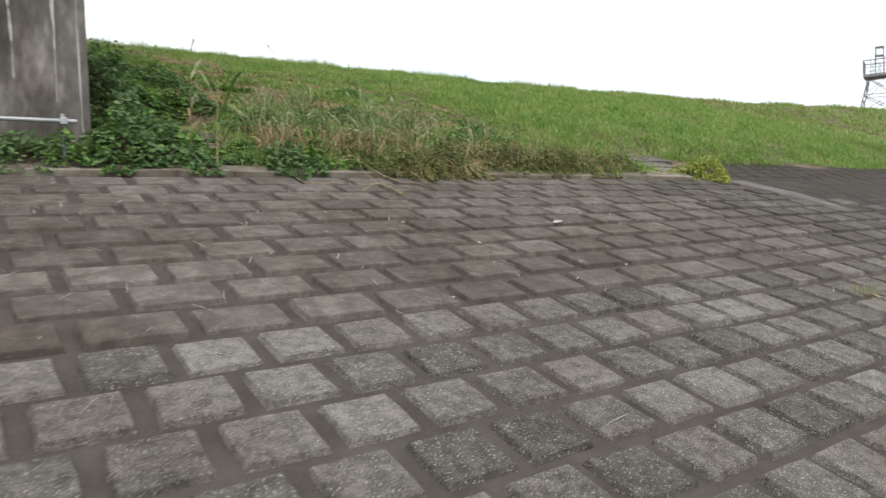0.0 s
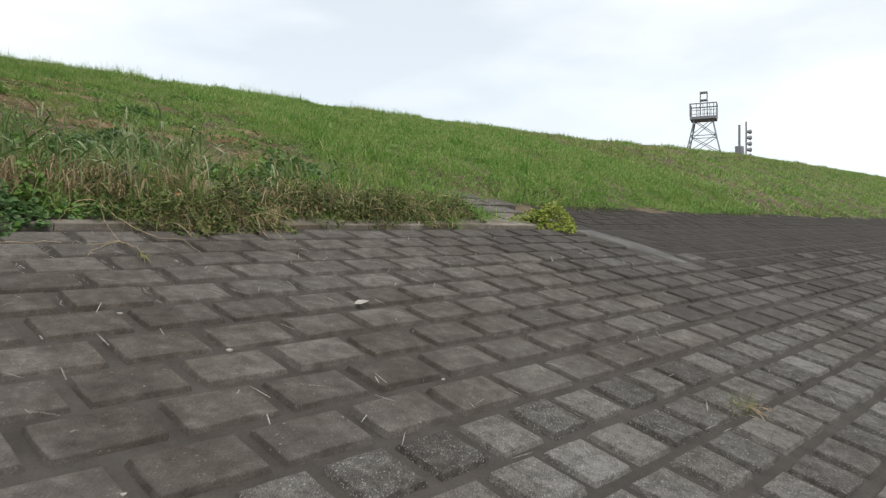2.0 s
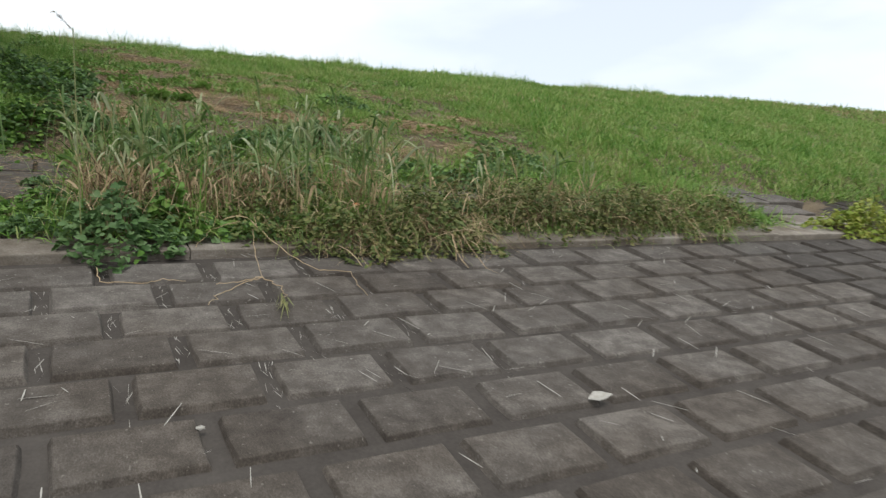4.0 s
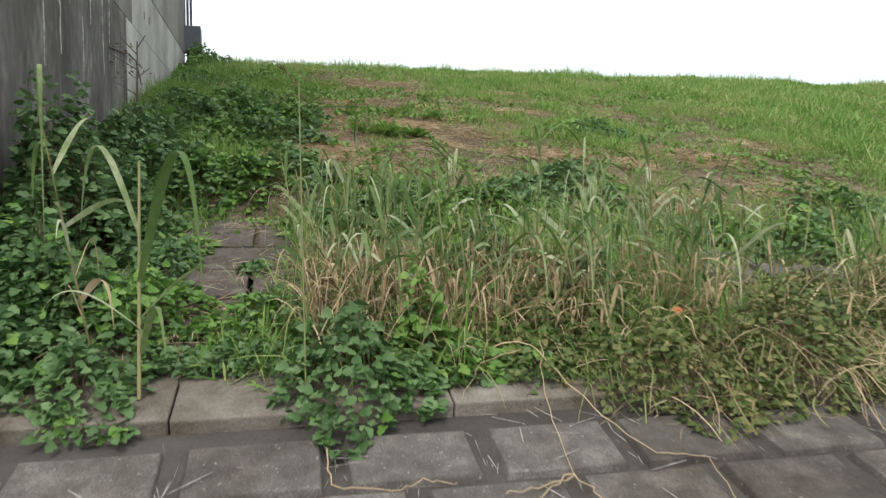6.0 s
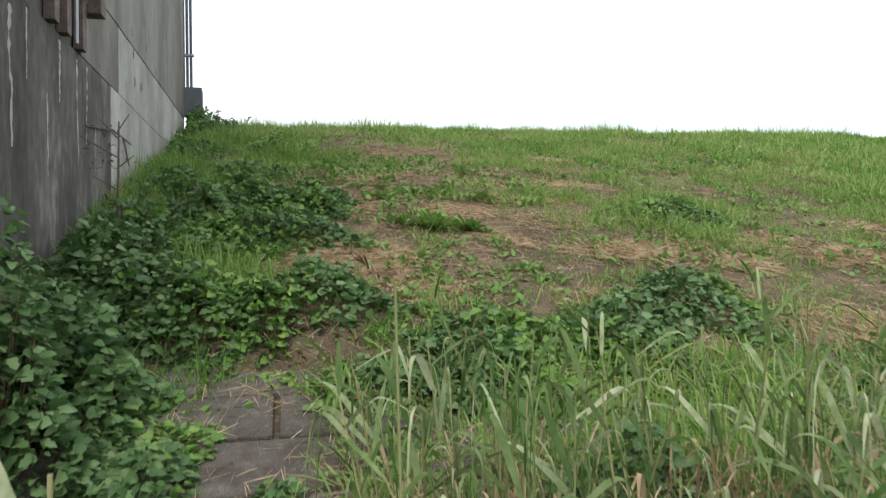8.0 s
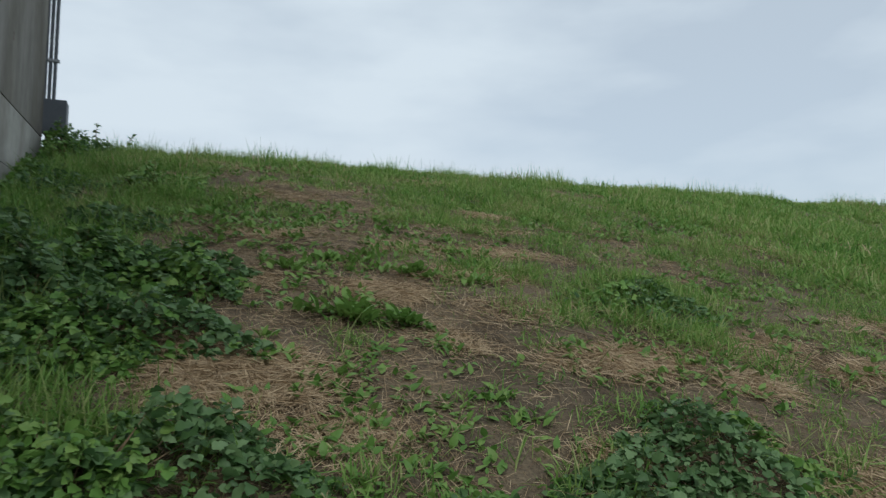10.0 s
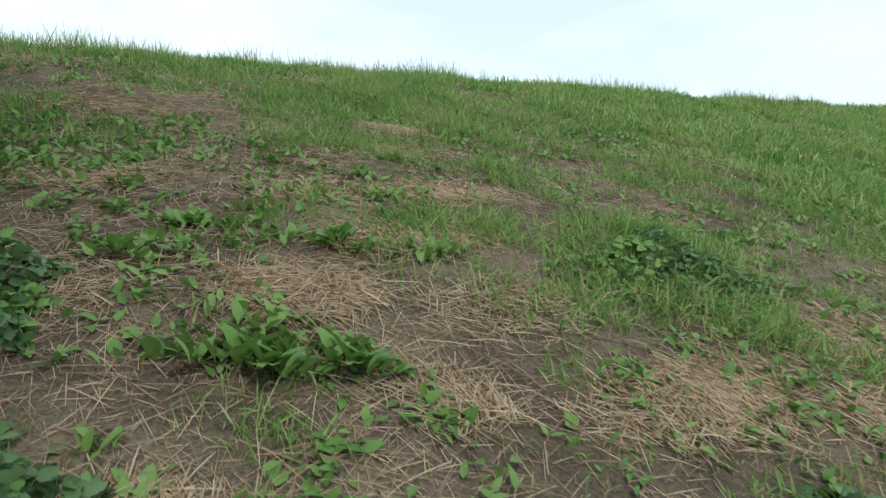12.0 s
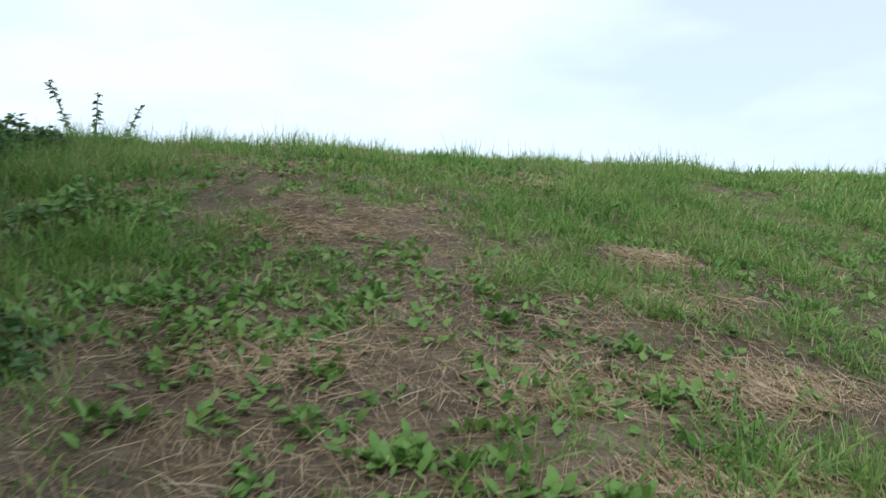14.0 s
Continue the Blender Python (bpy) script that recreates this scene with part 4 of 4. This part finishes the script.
def tangle(n, box, mat, label):
    """Long bent stems that lie over one another in every direction."""
    x, y = rng.uniform(box[0], box[1], n), rng.uniform(box[2], box[3], n)
    over = 0.3 * np.clip(0.6 + 0.5 * wave(x, y, 3.0, 62), 0.1, 1.2)
    base = on_ground(x, np.maximum(y, 7.5), 0.0)
    base[:, 2] += over * rng.uniform(0.2, 1, n)
    a = rng.uniform(-math.pi, math.pi, n)
    way = np.stack([np.cos(a), np.sin(a) - 0.35, rng.normal(1.1, 0.6, n)], 1)
    v, q = blades(base, way, rng.uniform(0.14, 0.38, n), rng.uniform(0.003, 0.009, n), rng.uniform(0.5, 1.6, n), 7, 0.5)
    step = np.repeat(np.arange(n), 14)
    along = np.tile(np.repeat(np.linspace(0, 1, 7), 2), n)
    swing = rng.normal(0, 0.12, (n, 2))[step]
    turn = rng.uniform(0, 6.28, n)[step] + along * rng.uniform(2.0, 7.0, n)[step]
    v[:, :2] += swing * (along ** 2)[:, None] + 0.05 * np.stack([np.cos(turn), np.sin(turn)], 1) * along[:, None]
    under = np.where(v[:, 1] < 7.72, v[:, 1] * math.tan(radians(ANGLE)) + 0.006, top_z(v[:, 0], v[:, 1]))
    v[:, 2] = np.maximum(v[:, 2], under + 0.006)
    return tagged(attach("withered_grass", mesh_of("withered_grass", v, q, True), mat), label, "dry grass", kind="stuff")


tangle(600, (2.9, 8.0, 7.7, 8.7), M_STRAW, "tan withered stems tangled along the kerb")
tangle(1000, (2.9, 8.0, 7.7, 8.7), M_OLIVE, "olive grass tangled along the kerb")
tangle(800, (2.9, 8.0, 7.7, 8.7), M_BROWN, "brown dead stems in the tangle along the kerb")
tangle(260, (3.2, 4.7, 7.5, 7.9), M_STRAW, "dry stems hanging over the kerb onto the blocks")
tangle(300, (3.2, 4.7, 7.5, 7.9), M_YELLOWGREEN, "yellowing stems hanging over the kerb onto the blocks")
withered("withered_grass", 320, (3.0, 8.0, 7.85, 8.5), M_STRAW, (0.25, 0.55), "long pale dry blades drooping over the kerb", (15, 75))
withered("withered_grass", 800, (3.0, 8.0, 7.8, 8.6), M_OLIVE, (0.2, 0.5), "long olive blades drooping over the kerb", (10, 75))
withered("withered_grass", 800, (1.7, 3.2, 8.15, 8.9), M_BROWN, (0.15, 0.4), "reddish brown dead stems under the tall grass", (5, 60))
withered("withered_grass", 650, (1.7, 3.3, 8.0, 8.9), M_STRAW, (0.2, 0.5), "pale dry blades under the tall grass", (5, 60))
tufts("undergrowth", 700, (2.9, 7.8, 7.72, 8.8), lambda x, y: 0.7 + 0.3 * wave(x, y, 2.4, 94), 7, 0.06, (0.16, 0.42), (0.004, 0.01), (10, 85), M_GRASS, "green grass blades growing through the tangle over the kerb", 6, (0.4, 1.2))
tufts("undergrowth", 380, (1.6, 4.2, 8.0, 9.3), lambda x, y: clear_of_slabs(x, y), 9, 0.09, (0.25, 0.6), (0.006, 0.014), (5, 75), M_GRASS, "long green blades crowding under the tall grass", 5, (0.2, 0.7))
tufts("undergrowth", 3000, (1.3, 9.0, 7.95, 10.3), lambda x, y: clear_of_slabs(x, y), 9, 0.06, (0.12, 0.38), (0.007, 0.017), (5, 75), M_GRASS, "dense green undergrowth behind the kerb", 4, (0.2, 0.6))


# tall grass plants
def tall_grass(seed, height, n_leaves):
    r = np.random.default_rng(seed)
    top = tagged(new("tall_grass"), "tall reed-like grass with pale arching blades above the kerb", "grass", "tall grass plants")
    lean = r.normal(0, 0.2, 2)
    v, q = blades(np.zeros((2, 3)), np.tile((lean[0], lean[1], 1.0), (2, 1)), np.full(2, height * 0.86), np.full(2, 0.011), np.zeros(2), 5, 0.6, np.array([0.0, 1.57]), r)
    attach("stalk", mesh_of("stalk", v, q, True), M_STALK, top)
    for k in range(n_leaves):
        z = height * (0.18 + 0.68 * k / n_leaves)
        a = k * 2.6 + r.uniform(-0.5, 0.5)
        t = radians(r.uniform(8, 62))
        way = np.array([[math.sin(t) * math.cos(a), math.sin(t) * math.sin(a), math.cos(t)]])
        base = np.array([[lean[0] * z, lean[1] * z, z]])
        v, q = blades(base, way, np.array([r.uniform(0.2, 0.52)]), np.array([r.uniform(0.009, 0.03) * (1.3 if height > 1.35 else 1.0)]), np.array([r.choice([0.3, 0.8, 1.1, 1.5]) * r.uniform(0.75, 1.2)]), 10, 0.97, np.array([r.normal(0, 0.9)]), r, r.uniform(2.0, 5.5))
        attach("leaf", mesh_of("leaf", v, q, True), M_STRAW if k < 3 else M_TALL, top, "withered tan leaf" if k < 3 else "")
    return top


KINDS = [tall_grass(200 + k, h, n) for k, (h, n) in enumerate(((1.05, 9), (0.82, 8), (1.22, 9), (0.66, 8), (0.95, 8), (1.4, 9), (0.55, 7), (0.88, 9), (0.74, 7)))]
spots = [(0.78, 8.05, 5)]
for k in range(80):
    spots.append((rng.uniform(1.72, 3.9), rng.uniform(8.0, 9.0), int(rng.choice([0, 1, 2, 3, 4, 6, 7, 8]))))
for k in range(24):
    spots.append((rng.uniform(3.7, 7.2), rng.uniform(8.2, 9.2), int(rng.choice([1, 3, 6, 8]))))
used = set()
for x, y, kind in spots:
    m = pose(x, y, float(top_z(x, y)) - 0.01, 0, 0, rng.uniform(0, 360)) @ Matrix.Scale(1, 4)
    if kind not in used:
        used.add(kind)
        KINDS[kind].matrix_basis = m
    else:
        copy_thing(KINDS[kind], m)


# docks: rosettes of broad upright leaves
def dock(seed, n, size):
    r = np.random.default_rng(seed)
    top = tagged(new("dock_plant"), "bright green rosette of broad dock leaves on the bare slope", "plant", "dock plants")
    for k in range(n):
        a = k * 2.4 + r.uniform(-0.4, 0.4)
        t = radians(r.uniform(12, 62))
        L = size * r.uniform(0.45, 1.0)
        way = np.array([[math.sin(t) * math.cos(a), math.sin(t) * math.sin(a), math.cos(t)]])
        base = np.array([[0.02 * math.cos(a) + r.normal(0, size * 0.85), 0.02 * math.sin(a) + r.normal(0, size * 0.65), 0.0]])
        v, q = leaves(base, way, np.array([[-math.cos(a), -math.sin(a), 1.2]]), np.array([L]), np.array([L * r.uniform(0.38, 0.56)]), 0.2, 0.35, (0.0, 0.18, 0.4, 0.65, 0.88, 1.0), (0.08, 0.35, 0.9, 1.0, 0.6, 0.05))
        attach("leaf", mesh_of("leaf", v, q, True), M_BRIGHT, top)
    return top


DOCKS = [dock(300, 84, 0.115), dock(301, 48, 0.105), dock(302, 20, 0.095)]
dock_spots = [(2.72, 12.5, 0, 1.45), (3.02, 12.4, 0, 1.25), (2.48, 12.6, 1, 1.3), (2.85, 12.75, 1, 1.2), (2.77, 13.84, 0, 0.9), (3.05, 13.8, 1, 0.9), (1.65, 13.55, 1, 0.9), (2.15, 11.95, 1, 0.9), (2.45, 13.4, 2, 0.9), (3.45, 13.5, 0, 1.0), (3.2, 13.6, 1, 0.9), (2.1, 12.2, 2, 0.9), (2.5, 11.75, 2, 0.9), (3.5, 13.35, 1, 0.9), (3.8, 13.2, 1, 1.0),
              (2.9, 15.2, 2, 0.9), (3.6, 15.0, 2, 1.0), (1.8, 14.2, 1, 1.0), (2.2, 11.0, 2, 0.9), (2.0, 13.1, 2, 0.8), (4.1, 14.1, 1, 0.9), (2.57, 14.42, 2, 0.9), (3.17, 13.97, 1, 0.8), (2.23, 14.85, 2, 0.9), (2.45, 13.52, 1, 1.0), (3.0, 15.3, 2, 0.8)]
placed = set()
for x, y, kind, s in dock_spots:
    m = pose(x, y, float(top_z(x, y)), -12, 0, rng.uniform(0, 360)) @ Matrix.Scale(s, 4)
    if kind not in placed:
        placed.add(kind)
        DOCKS[kind].matrix_basis = m
    else:
        made = copy_thing(DOCKS[kind], pose(x, y, float(top_z(x, y)), -12, 0, rng.uniform(0, 360)))
        made.scale = (s, s, s)


# leafy saplings behind the crest
def shoot(x, y, h, lean):
    top = tagged(new("leafy_shoot"), "thin dark leafy sapling standing behind the crest", "sapling", "saplings behind the crest")
    top.location = (x, y, float(top_z(x, y)))
    part("stem", bar_bm((0, 0, 0), (lean * h, 0, h), 0.02, 6, r2=0.008), M_BROWN, top)
    n = int(32 * h) + 10
    u = rng.uniform(0.35, 1, n)
    base = np.stack([lean * h * u, 0 * u, h * u], 1)
    way = directions(n, 50, 110)
    v, q = leaves(base, way, np.tile((0.0, 0.1, 1.0), (n, 1)) + rng.normal(0, 0.3, (n, 3)), rng.uniform(0.1, 0.19, n), rng.uniform(0.05, 0.09, n))
    attach("foliage", mesh_of("foliage", v, q, True), M_WEED, top)


shoot(-0.55, 29.0, 2.55, -0.41)
shoot(-0.67, 29.0, 2.35, 0.03)
shoot(-0.6, 29.0, 2.1, 0.43)

# seed stalks that stand over the weeds
def seed_stalk(x, y, h, lean):
    top = tagged(new("seed_stalk"), "tall green grass stalk with a dark leaning seed head", "stalk", "seed stalks")
    top.location = (x, y, float(top_z(x, y)))
    part("stem", bar_bm((0, 0, 0), (lean * h, -0.02, h), 0.0045, 6, r2=0.003), M_STALK, top)
    n = 26
    tip = np.stack([lean * h - 0.012 * np.arange(n) / 3, np.full(n, -0.02), h - 0.02 + 0.012 * np.arange(n) / 3], 1)
    v, q = blades(tip, directions(n, 20, 75, around=math.pi, spread=1.4), rng.uniform(0.02, 0.05, n), np.full(n, 0.007), rng.uniform(0.1, 0.5, n), 4, 0.4)
    tagged(attach("seed_head", mesh_of("seed_head", v, q), M_BROWN, top), kind="stuff")
    v, q = blades(np.array([(lean * h * 0.6, -0.01, h * 0.62)]), np.array([(-0.8, -0.2, 0.6)]), np.array([0.42]), np.array([0.016]), np.array([0.9]), 10, 0.9, np.array([0.1]), rng, 3.0)
    attach("leaf", mesh_of("leaf", v, q), M_STRAW, top, "withered folded leaf")


seed_stalk(1.69, 7.74, 1.36, -0.01)
seed_stalk(5.0, 8.8, 0.8, 0.1)

# the broad blades of the reed at the kerb
reed = tagged(new("broad_reed"), "tall reed with broad folded green blades at the kerb", "grass")
reed.location = (1.0, 7.82, float(top_z(1.0, 7.82)))
part("stalk", bar_bm((0, 0, 0), (0.03, -0.05, 1.0), 0.009, 8, r2=0.005), M_STALK, reed)
for z, way, long, wide, sag in ((0.5, (0.28, -0.4, 1.0), 1.45, 0.046, 0.75), (0.7, (-0.35, 0.2, 1.0), 1.0, 0.036, 0.75), (0.35, (0.75, -0.1, 0.8), 0.8, 0.034, 0.7), (0.3, (-0.8, -0.3, 0.8), 0.7, 0.03, 0.7), (0.2, (0.3, -0.7, 0.9), 0.7, 0.032, 0.6), (0.6, (0.6, 0.3, 0.9), 0.7, 0.03, 0.8)):
    v, q = blades(np.array([(0.02, -0.03, z)]), np.array([way]), np.array([long]), np.array([wide]), np.array([sag]), 16, 0.95, np.array([0.25]), rng, 3.2)
    attach("leaf", mesh_of("leaf", v, q, True), M_TALL, reed)

# dead weed stalk at the foot of the wall
dead = tagged(new("dead_weed_stalk"), "dark dead weed stalk with bare twigs beside the concrete wall", "stalk")
dead.location = (0.2, 12.1, float(top_z(0.2, 12.1)))
part("stem", bar_bm((0, 0, -0.02), (0.01, 0.04, 0.98), 0.013, 7, r2=0.006), M_RUST, dead)
for z, dx, dy, dz in ((0.45, -0.16, -0.05, 0.1), (0.62, 0.12, 0.03, 0.1), (0.7, -0.26, 0.02, 0.16), (0.85, -0.14, 0.04, 0.16), (0.9, 0.1, -0.04, 0.12)):
    part("twig", bar_bm((0.005, 0.02, z), (dx, dy, z + dz), 0.006, 6, r2=0.003), M_RUST, dead)
n = 40
u = rng.uniform(0.3, 1.0, n)
v, q = leaves(np.stack([rng.normal(-0.05, 0.1, n), rng.normal(0, 0.05, n), 0.4 + 0.55 * u], 1), directions(n, 60, 130), np.tile((0.0, 0.1, 1.0), (n, 1)) + rng.normal(0, 0.4, (n, 3)), rng.uniform(0.03, 0.06, n), rng.uniform(0.015, 0.03, n))
tagged(attach("withered_leaves", mesh_of("withered_leaves", v, q, True), M_BROWN, dead, "withered brown leaves"), kind="stuff")
orange = tagged(new("fallen_leaf"), "small orange dead leaf caught in the weeds", "leaf")
orange.location = (3.68, 8.12, float(top_z(3.68, 8.12)) + 0.17)
v, q = leaves(np.array([[-0.03, 0, 0]]), np.array([[1.0, -0.2, 0.1]]), np.array([[0.0, -0.8, 1]]), np.array([0.07]), np.array([0.05]), 0.3, 0.1)
attach("blade", mesh_of("blade", v, q), M_ORANGE, orange)

# wisp of dry runners over the kerb, straws and leaves on the blocks
def on_blocks(x, y, z=0.006):
    return (BANK @ Vector((x, y, z)))[:]


def tube(points, r, sides=6):
    """A bent round stem along points, thinner at its end: points and faces."""
    pts = [Vector(p) for p in points]
    v = []
    for k, p in enumerate(pts):
        way = (pts[min(k + 1, len(pts) - 1)] - pts[max(k - 1, 0)]).normalized()
        side = way.cross(Vector((0.3, 0.2, 1.0))).normalized()
        other = way.cross(side)
        thin = r * (1 - 0.5 * k / (len(pts) - 1))
        v += [p + (side * math.cos(a) + other * math.sin(a)) * thin for a in (math.tau * j / sides for j in range(sides))]
    q = [(k * sides + j, k * sides + (j + 1) % sides, (k + 1) * sides + (j + 1) % sides, (k + 1) * sides + j) for k in range(len(pts) - 1) for j in range(sides)]
    return np.array(v), np.array(q)


wisp = tagged(new("dry_runner"), "pale dry grass runner trailing over the kerb onto the blocks", "straw")
for path in ([(2.83, 8.3, 0.2), (2.74, 7.95, 0.06), (2.67, 7.41, 0.02)], [(2.67, 7.41, 0.02), (2.56, 7.35, 0.012), (2.37, 7.17, 0.012), (2.28, 7.03, 0.01)], [(2.67, 7.41, 0.02), (2.74, 7.22, 0.014), (2.71, 7.07, 0.012)],
             [(2.67, 7.41, 0.02), (2.5, 7.34, 0.014), (2.38, 7.34, 0.012)], [(2.78, 8.2, 0.16), (2.93, 7.82, 0.04), (3.07, 7.51, 0.012), (3.25, 7.46, 0.01), (3.22, 7.03, 0.01)], [(2.7, 8.2, 0.16), (2.5, 8.18, 0.1), (2.36, 7.95, 0.05)],
             [(1.76, 7.7, 0.02), (1.76, 7.48, 0.01), (1.97, 7.42, 0.012), (2.11, 7.45, 0.012), (2.22, 7.43, 0.01)]):
    fine = [Vector(a).lerp(Vector(b), s / 5) for a, b in zip(path, path[1:]) for s in range(5)] + [Vector(path[-1])]
    bent = [fine[0]] + [w + Vector((rng.normal(0, 0.009), rng.normal(0, 0.009), abs(rng.normal(0, 0.004)))) for w in fine[1:-1]] + [fine[-1]]
    attach("runner", mesh_of("runner", *tube([on_blocks(*w) for w in bent], 0.0034), True), M_STRAW, wisp)
n = 16
base = np.array([on_blocks(2.71 + rng.normal(0, 0.012), 7.06 + rng.normal(0, 0.04), 0.02) for k in range(n)])
v, q = blades(base, directions(n, 96, 106, around=-math.pi / 2 - 0.3, spread=0.25), rng.uniform(0.15, 0.36, n), np.full(n, 0.007), np.full(n, 0.0), 4)
attach("dry_blade", mesh_of("dry_blade", v, q), M_YELLOWGREEN, wisp)

n = 420
sx, sy = rng.uniform(-2, 9, n), 8.0 - np.abs(rng.normal(0, 2.6, n))
base = np.array([on_blocks(a, b, 0.008) for a, b in zip(sx, sy)])
a = rng.uniform(-math.pi, math.pi, n)
way = np.stack([np.cos(a), np.sin(a) * CA, np.sin(a) * SA + 0.02], 1)
v, q = blades(base, way, rng.uniform(0.03, 0.19, n), rng.uniform(0.004, 0.008, n), np.zeros(n), 3, 0.5, np.zeros(n))
tagged(attach("scattered_straw", mesh_of("scattered_straw", v, q), M_PALE), "pale straws scattered over the concrete blocks", "straw", kind="stuff")
n = 260
a = rng.uniform(-math.pi, math.pi, n)
row = rng.integers(0, 5, n)
jx = np.array([joint_x(int(r)) for r in row]) + PITCH_UP * rng.integers(0, 6, n) + rng.normal(0, 0.02, n)
jy = np.array([course_y(int(r)) for r in row]) + rng.uniform(-0.17, 0.17, n)
base = np.array([on_blocks(p, s, -0.035) for p, s in zip(jx, jy)])
way = np.stack([0.35 * np.cos(a), np.sign(np.sin(a)) * CA, np.sign(np.sin(a)) * SA + 0.02], 1)
v, q = blades(base, way, rng.uniform(0.04, 0.13, n), rng.uniform(0.003, 0.007, n), np.zeros(n), 3, 0.5)
tagged(attach("joint_straw", mesh_of("joint_straw", v, q), M_PALE), "pale dry roots caught in the joints between the blocks", "straw", kind="stuff")

leaf = tagged(new("fallen_leaf"), "pale bleached dead leaf lying on the concrete blocks", "leaf")
leaf.matrix_basis = BANK @ pose(3.83, 5.53, 0.012, 4, -6, -25)
v, q = leaves(np.array([[-0.07, 0, 0]]), np.array([[1.0, 0.1, 0.05]]), np.array([[0.0, 0, 1]]), np.array([0.12]), np.array([0.085]), 0.25, -0.1)
attach("blade", mesh_of("blade", v, q), M_PALE, leaf)
for x, y, s in ((2.03, 5.78, 0.03), (2.38, 5.03, 0.035), (7.5, 6.29, 0.03), (1.3, 3.9, 0.02), (3.4, 4.2, 0.02)):
    bm = bmesh.new()
    bmesh.ops.create_icosphere(bm, subdivisions=1, radius=s * 0.6)
    for w in bm.verts:
        w.co = Vector((w.co.x * 1.2, w.co.y * 0.8, w.co.z * 0.5)) * rng.uniform(0.8, 1.2)
    chip = part("stone_chip", bm, M_PALE)
    chip.matrix_basis = BANK @ pose(x, y, s * 0.25)
    tagged(chip, "small white stone chip on the concrete blocks", "stone", "stone chips")

tuft = tagged(new("joint_tuft"), "small yellow-green grass tuft growing in a block joint", "grass")
tuft.matrix_basis = BANK @ pose(5.24, 3.0, -0.03)
n = 90
v, q = blades(np.stack([rng.normal(0, 0.09, n), rng.normal(0, 0.03, n), np.zeros(n)], 1), directions(n, 10, 75), rng.uniform(0.08, 0.24, n), rng.uniform(0.003, 0.006, n), rng.uniform(0.1, 0.6, n), 4)
attach("blades", mesh_of("blades", v, q, True), M_YELLOWGREEN, tuft)
n = 30
v, q = blades(np.stack([rng.normal(0.05, 0.08, n), rng.normal(-0.05, 0.04, n), np.full(n, 0.03)], 1), directions(n, 60, 100, around=-math.pi / 2, spread=0.8), rng.uniform(0.1, 0.25, n), rng.uniform(0.003, 0.006, n), rng.uniform(0.1, 0.4, n), 4)
attach("dry_blades", mesh_of("dry_blades", v, q, True), M_STRAW, tuft)

# ---- the blocks nearest the path, one by one ----
for i, which, x, y, lift, tilt in singles:
    me = UPPER_ME[which] if i < ZONE else LOWER_ME[which]
    block = attach("block", me, None, pavement)
    block.matrix_basis = Matrix.Translation((x, y, lift)) @ Matrix.Rotation(tilt[1], 4, "X") @ Matrix.Rotation(-tilt[0], 4, "Y") @ Matrix.Rotation(math.pi * (which % 2), 4, "Z")
